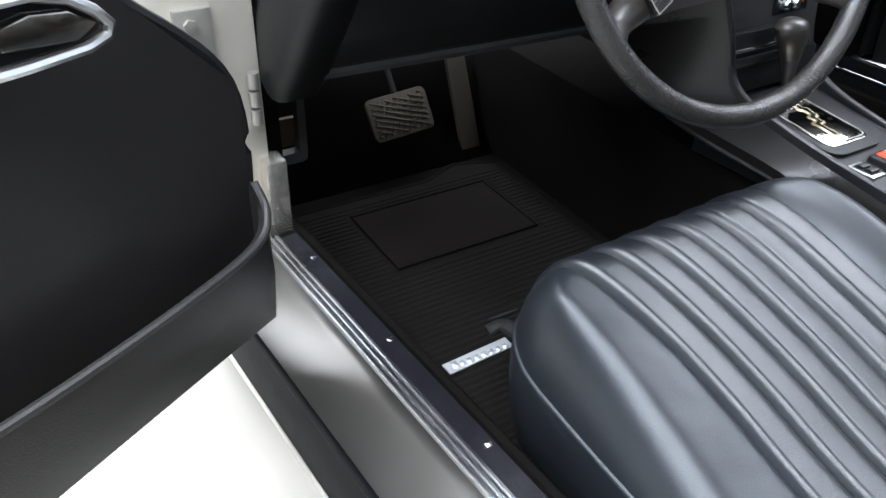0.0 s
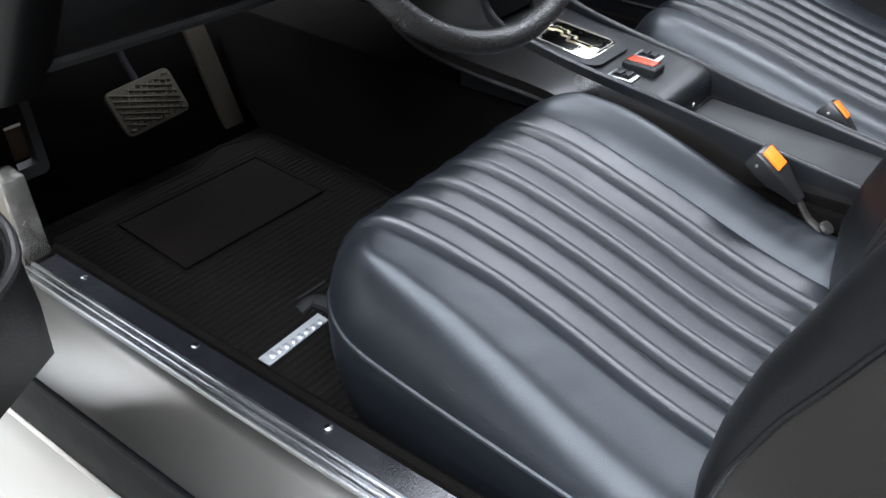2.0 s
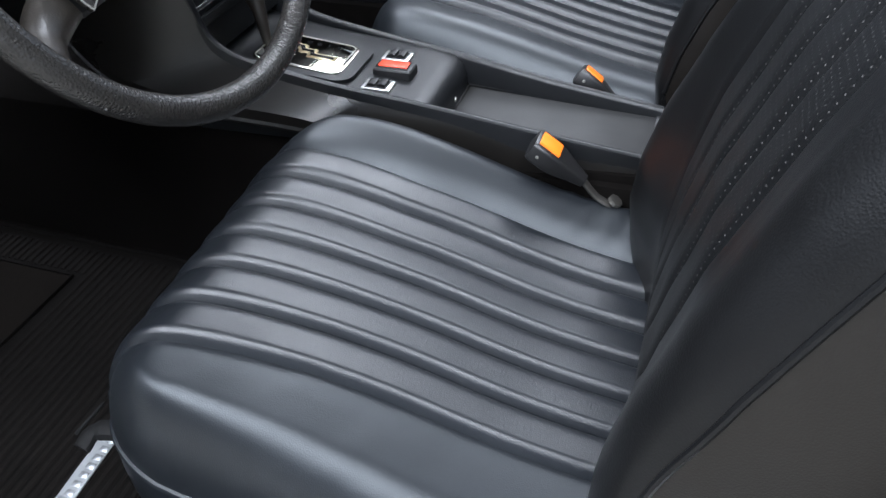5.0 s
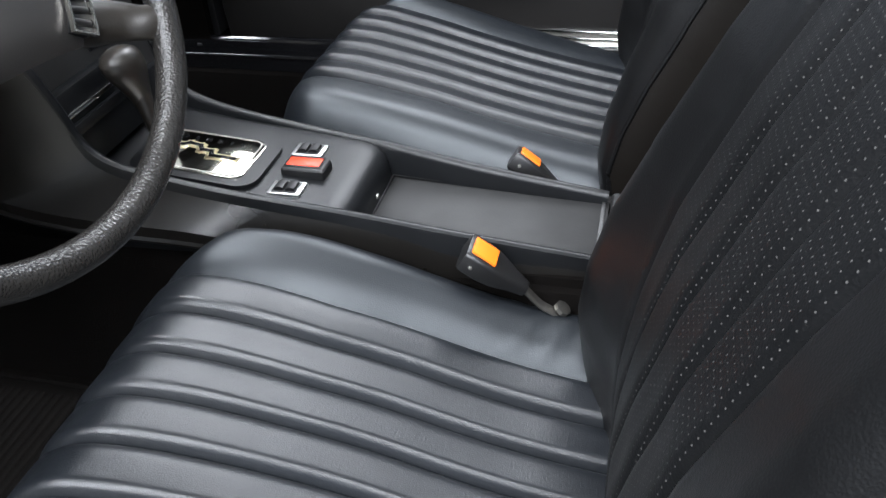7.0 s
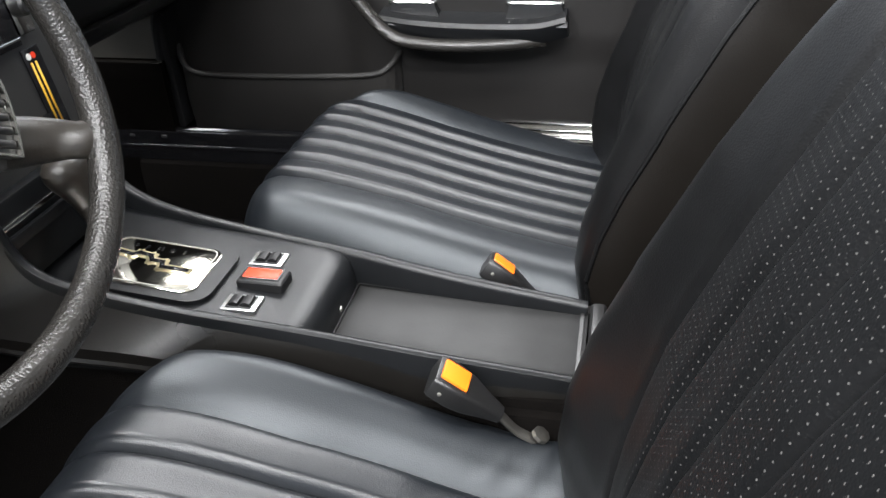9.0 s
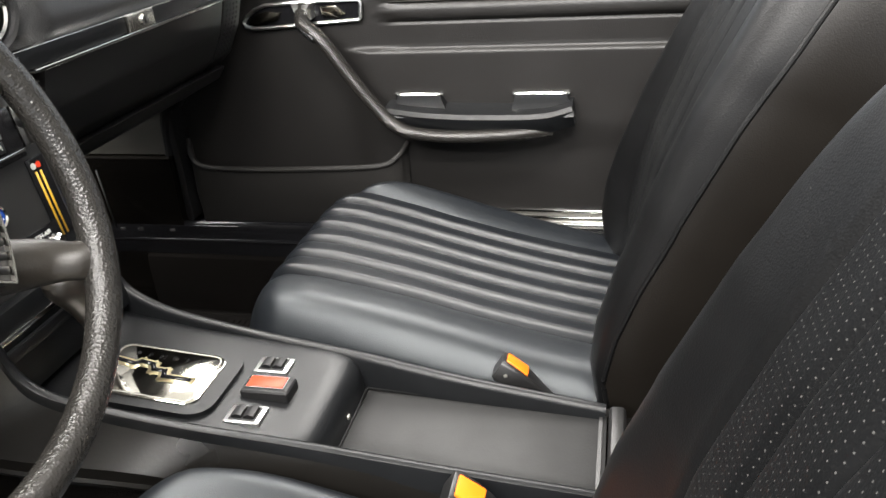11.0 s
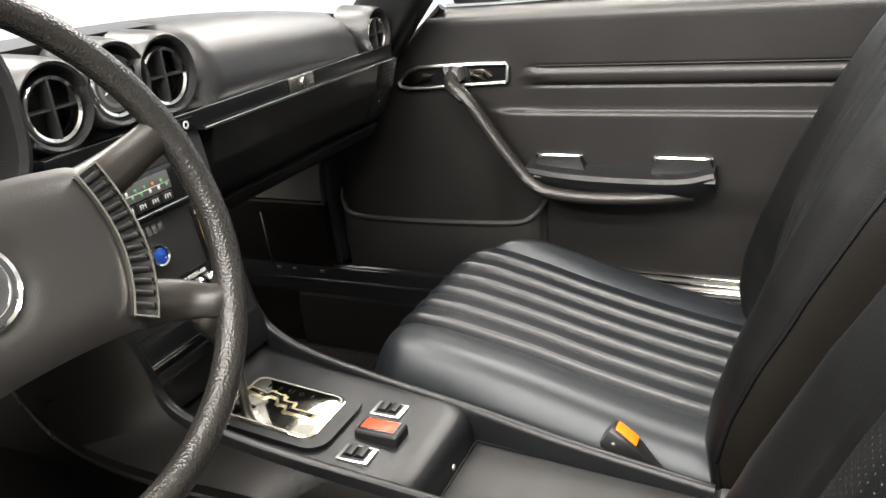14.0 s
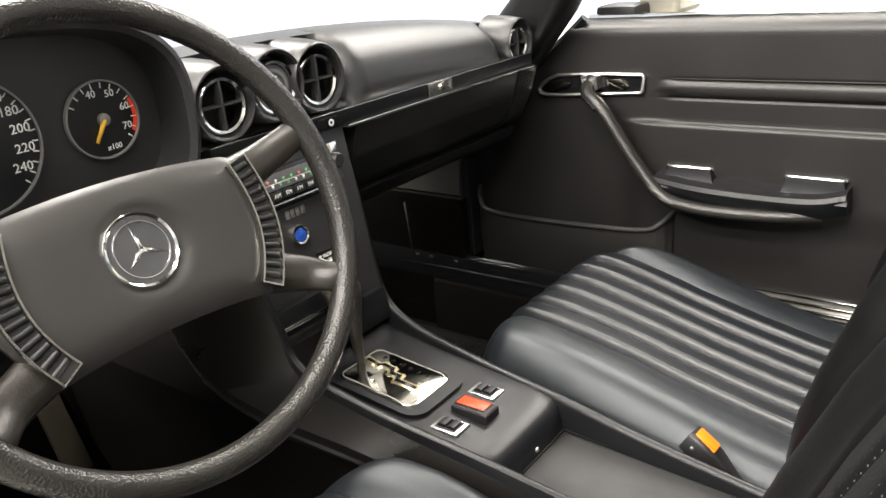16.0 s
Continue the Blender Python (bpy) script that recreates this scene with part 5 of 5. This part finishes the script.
def pillars():
    for sgn, name in ((-1, "pillar_left"), (1, "pillar_right")):
        root = thing(name, "painted windscreen pillar with rubber seal and dark trim", "pillar", kind="structure")
        lo, hi = (-0.86, -0.684) if sgn < 0 else (0.700, 0.86)
        back = 0.495 if sgn < 0 else 0.4585
        # Silver jamb on the left, glossy black on the right.
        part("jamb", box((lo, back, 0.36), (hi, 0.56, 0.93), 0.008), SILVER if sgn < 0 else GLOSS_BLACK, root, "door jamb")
        part("jamb_foot", slab([(sgn * 0.708, 0.47, 0.36), (sgn * 0.668, 0.47, 0.36), (sgn * 0.668, 0.47, 0.52), (sgn * 0.700, 0.47, 0.52)], (0, 0.04, 0), 0.004), BARE_METAL if sgn < 0 else GLOSS_BLACK, root, "jamb foot, creased bare metal left and glossy black right")
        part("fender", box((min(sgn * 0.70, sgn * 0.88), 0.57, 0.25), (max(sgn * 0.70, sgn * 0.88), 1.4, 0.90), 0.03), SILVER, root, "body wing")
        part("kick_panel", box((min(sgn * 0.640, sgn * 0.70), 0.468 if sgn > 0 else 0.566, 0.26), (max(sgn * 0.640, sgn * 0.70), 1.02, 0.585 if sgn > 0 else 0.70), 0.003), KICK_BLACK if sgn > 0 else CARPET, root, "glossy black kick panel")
        if sgn > 0:
            part("kick_panel_upper", box((0.655, 0.470, 0.587), (0.70, 1.02, 0.90), 0.003), GREY_PANEL, root, "grey upper kick panel")
            part("seal_strip", box((0.656, 0.4535, 0.452), (0.728, 0.4675, 0.84), 0.002), RUBBER, root, "black rubber seal strip")
            part("panel_seam", sweep([(0.6395, 0.62, 0.44), (0.6395, 0.63, 0.56)], 0.0018, 6), FRAME_GREY, root)
            for y in (0.49, 0.56, 0.60):
                part("clip", box((0.637, y, 0.434), (0.642, y + 0.010, 0.439), 0.001), FRAME_GREY, root)
        part("seal", sweep(smooth_path(([(sgn * 0.668, 0.474, 0.42), (sgn * 0.664, 0.476, 0.60)] if sgn > 0 else [(sgn * 0.652, 0.500, 0.625)]) + [(sgn * 0.660, 0.450, 0.70), (sgn * 0.658, 0.36, 0.83), (sgn * 0.652, 0.26, 0.935), (sgn * 0.63, 0.17, 1.03), (sgn * 0.60, 0.02, 1.17)]), 0.011, 10), RUBBER, root, "black rubber door seal")
        rings = []
        for y, z, x, w, d in (((0.490, 0.632, 0.664, 0.037, 0.035), (0.455, 0.70, 0.663, 0.038, 0.055)) if sgn < 0 else ((0.455, 0.70, 0.655, 0.03, 0.06),)) + ( (0.385, 0.82, 0.658, 0.036, 0.07), (0.300, 0.91, 0.662, 0.040, 0.075), (0.225, 0.99, 0.655, 0.040, 0.068), (0.13, 1.10, 0.632, 0.035, 0.05), (-0.02, 1.29, 0.575, 0.03, 0.035)):
            x -= 0.016 if sgn < 0 and z < 0.95 else 0.0
            rings.append([(sgn * (x + a * w), y + (0.02 if sgn > 0 else 0) + b * d * (0.7 if sgn > 0 else 1), z + b * d * 0.5 * (0.7 if sgn > 0 else 1)) for a, b in rounded(1, 1, 0.5, 3)])
        part("pillar_trim", loft(rings), LEATHER_DIMMED, root, "dark vinyl pillar trim")
    tagged(part("windscreen_rail", sweep(smooth_path([(-0.56, -0.02, 1.30), (-0.3, 0.02, 1.325), (0.0, 0.03, 1.33), (0.3, 0.02, 1.325), (0.56, -0.02, 1.30)]), 0.025, 10), VINYL_DARK, None), "dark windscreen header rail", "windscreen frame", kind="structure")


pillars()


def hinge_and_box():
    h = thing("hinge", "worn grey steel hinge bolted to the silver jamb", "hinge", at=(-0.70, 0.49, 0.66))
    part("leaf", box((-0.790, 0.486, 0.59), (-0.742, 0.496, 0.745), 0.002), GREY_METAL, h)
    for z in (0.580, 0.606, 0.632):
        part("knuckle", sweep([(-0.70, 0.482, z), (-0.70, 0.482, z + 0.022)], 0.008, 12), GREY_METAL, h)
    for z in (0.61, 0.66, 0.725):
        part("bolt", disc_ring((-0.770, 0.486, z), (0, -1, 0), [(0.009, 0), (0.009, 0.006), (0, 0.007)], 6), GREY_METAL, h)
    f = thing("air_duct_frame", "dark rubber rectangular frame on the footwell side", "duct frame", at=(-0.60, 0.60, 0.50))
    a, b = rounded(0.034, 0.064, 0.010, 3), rounded(0.0195, 0.046, 0.005, 3)
    part("frame", frame_ring([(-0.628 + p, 0.600, 0.514 + q) for p, q in a], [(-0.626 + p, 0.600, 0.514 + q) for p, q in b], (0, -0.020, 0)), FRAME_GREY, f, "thick rubber frame")
    part("duct_back", box((-0.646, 0.640, 0.45), (-0.588, 0.650, 0.500), 0.002), RUST, f, "rust-tinged metal inside")


hinge_and_box()


# ---- footwell ----
def pedals():
    b = thing("brake_pedal", "worn beige rubber brake pedal with diagonal grooves", "pedal", "pedals", at=(-0.315, 0.77, 0.40))
    m = Matrix.Translation((-0.322, 0.775, 0.392)) @ Matrix.Rotation(radians(-4), 4, "Y") @ Matrix.Rotation(radians(58), 4, "X")

    def put(n, bm, mat, lab=""):
        bmesh.ops.transform(bm, matrix=m, verts=bm.verts[:])
        return part(n, bm, mat, b, lab)

    put("pad", slab([(x, y, -0.006) for x, y in rounded(0.066, 0.043, 0.012, 4)], (0, 0, 0.010), 0.003), PEDAL, "worn rubber pad")
    for k in range(-8, 9):
        x0, x1 = -0.058, 0.058
        p = []
        for s in np.linspace(0, 1, 12):
            x = x0 + (x1 - x0) * s
            y = k * 0.011 - x * 0.42
            if abs(y) < 0.036:
                p.append((x, y, 0.004))
        if len(p) > 1:
            put("pad_ridge", sweep([p[0], p[-1]], 0.0019, 6), PEDAL)
    for k in range(-6, 7):
        p = [(k * 0.013 + y * 0.5, y, 0.0045) for y in np.linspace(-0.036, 0.036, 9) if abs(k * 0.013 + y * 0.5) < 0.058]
        if len(p) > 1:
            put("pad_ridge", sweep([p[0], p[-1]], 0.0011, 6), PEDAL)
    part("arm", sweep(smooth_path([(-0.312, 0.800, 0.395), (-0.315, 0.855, 0.50), (-0.31, 0.83, 0.66)]), 0.006, 8), VENT_BLACK, b, "black steel arm")
    g = thing("accelerator_pedal", "tall worn beige accelerator pedal standing on the floor", "pedal", "pedals", at=(-0.175, 0.75, 0.262))
    part("pad", slab([(-0.174, 0.764, 0.262), (-0.126, 0.764, 0.262), (-0.122, 0.860, 0.460), (-0.168, 0.860, 0.460)], (0, 0.010, -0.004), 0.003), PEDAL_DARK, g, "worn rubber pad")
    part("hinge", box((-0.170, 0.768, 0.262), (-0.130, 0.79, 0.276), 0.003), VENT_BLACK, g)


pedals()


def floor_mat(name, label, pts, rib_x, badge):
    root = thing(name, label, "floor mat", "floor mats", at=(pts[0][0], pts[0][1], 0.262))
    xs0, xs1, y0, y1 = rib_x
    part("mat_base", slab([(x, y, 0.2625) for x, y in pts], (0, 0, 0.010), 0.003), MAT_RIB, root, "black ribbed textile mat")
    n = 0
    y = y0 + 0.02
    while y < y1 - 0.02:
        segs = [(xs0 + 0.02, xs1 - 0.02)]
        if badge and 0.445 < y < 0.655:
            segs = [(xs0 + 0.02, -0.505), (-0.195, xs1 - 0.02)]
        for a, b in segs:
            if b - a > 0.02:
                part("mat_rib", sweep([(a, y, 0.2725), ((a + b) / 2, y, 0.2728), (b, y, 0.2725)], 0.0042, 6, 0.6), MAT_YARN, root)
        y += 0.0125
    part("mat_binding", sweep([(x, y, 0.270) for x, y in pts], 0.0055, 8, loop=True), MAT_RIB, root, "bound edge")
    if badge:
        part("heel_pad", slab([(x, y, 0.272) for x, y in ((-0.495, 0.46), (-0.205, 0.46), (-0.205, 0.645), (-0.495, 0.645))], (0, 0, 0.0025), 0.001), HEEL, root, "scuffed brown-black heel pad")
        part("heel_border", sweep([(-0.495, 0.46, 0.275), (-0.205, 0.46, 0.275), (-0.205, 0.645, 0.275), (-0.495, 0.645, 0.275)], 0.0028, 6, loop=True), MAT_RIB, root)
        bd = part("badge", slab([(-0.553, 0.196, 0.2765), (-0.440, 0.202, 0.2765), (-0.440, 0.224, 0.2765), (-0.554, 0.218, 0.2765)], (0, 0, 0.0025), 0.0006), BADGE, root, "brushed aluminium badge")
        for k in range(8):
            x = -0.543 + 0.0125 * k
            part("badge_mark", box((x, 0.2015, 0.279), (x + (0.008 if k else 0.010), 0.2125 if k else 0.216, 0.2796), 0), BADGE_MARK, bd)


floor_mat("floor_mat", "black ribbed driver floor mat with heel pad and metal badge", [(-0.615, 0.03), (-0.125, 0.03), (-0.125, 0.70), (-0.22, 0.735), (-0.30, 0.70), (-0.60, 0.70)], (-0.615, -0.125, 0.03, 0.70), True)
floor_mat("floor_mat", "black ribbed passenger floor mat", [(0.125, 0.05), (0.60, 0.05), (0.60, 0.70), (0.125, 0.70)], (0.125, 0.60, 0.05, 0.70), False)


def door_foot_trim():
    """The ridged bright strip on the passenger sill."""
    root = thing("sill_trim", "bright ribbed aluminium sill trim beside the passenger seat", "sill trim", at=(0.70, -0.30, 0.42))
    part("trim_base", slab([(0.676, -0.60, 0.425), (0.676, -0.10, 0.425), (0.70, -0.10, 0.468), (0.70, -0.60, 0.468)], (0.01, 0, -0.004)), GREY_METAL, root)
    for k in range(5):
        s = k / 4
        part("ridge", sweep([(0.674 + 0.024 * s, -0.60, 0.427 + 0.042 * s), (0.674 + 0.024 * s, -0.10, 0.427 + 0.042 * s)], 0.0036, 8), CHROME, root)


door_foot_trim()
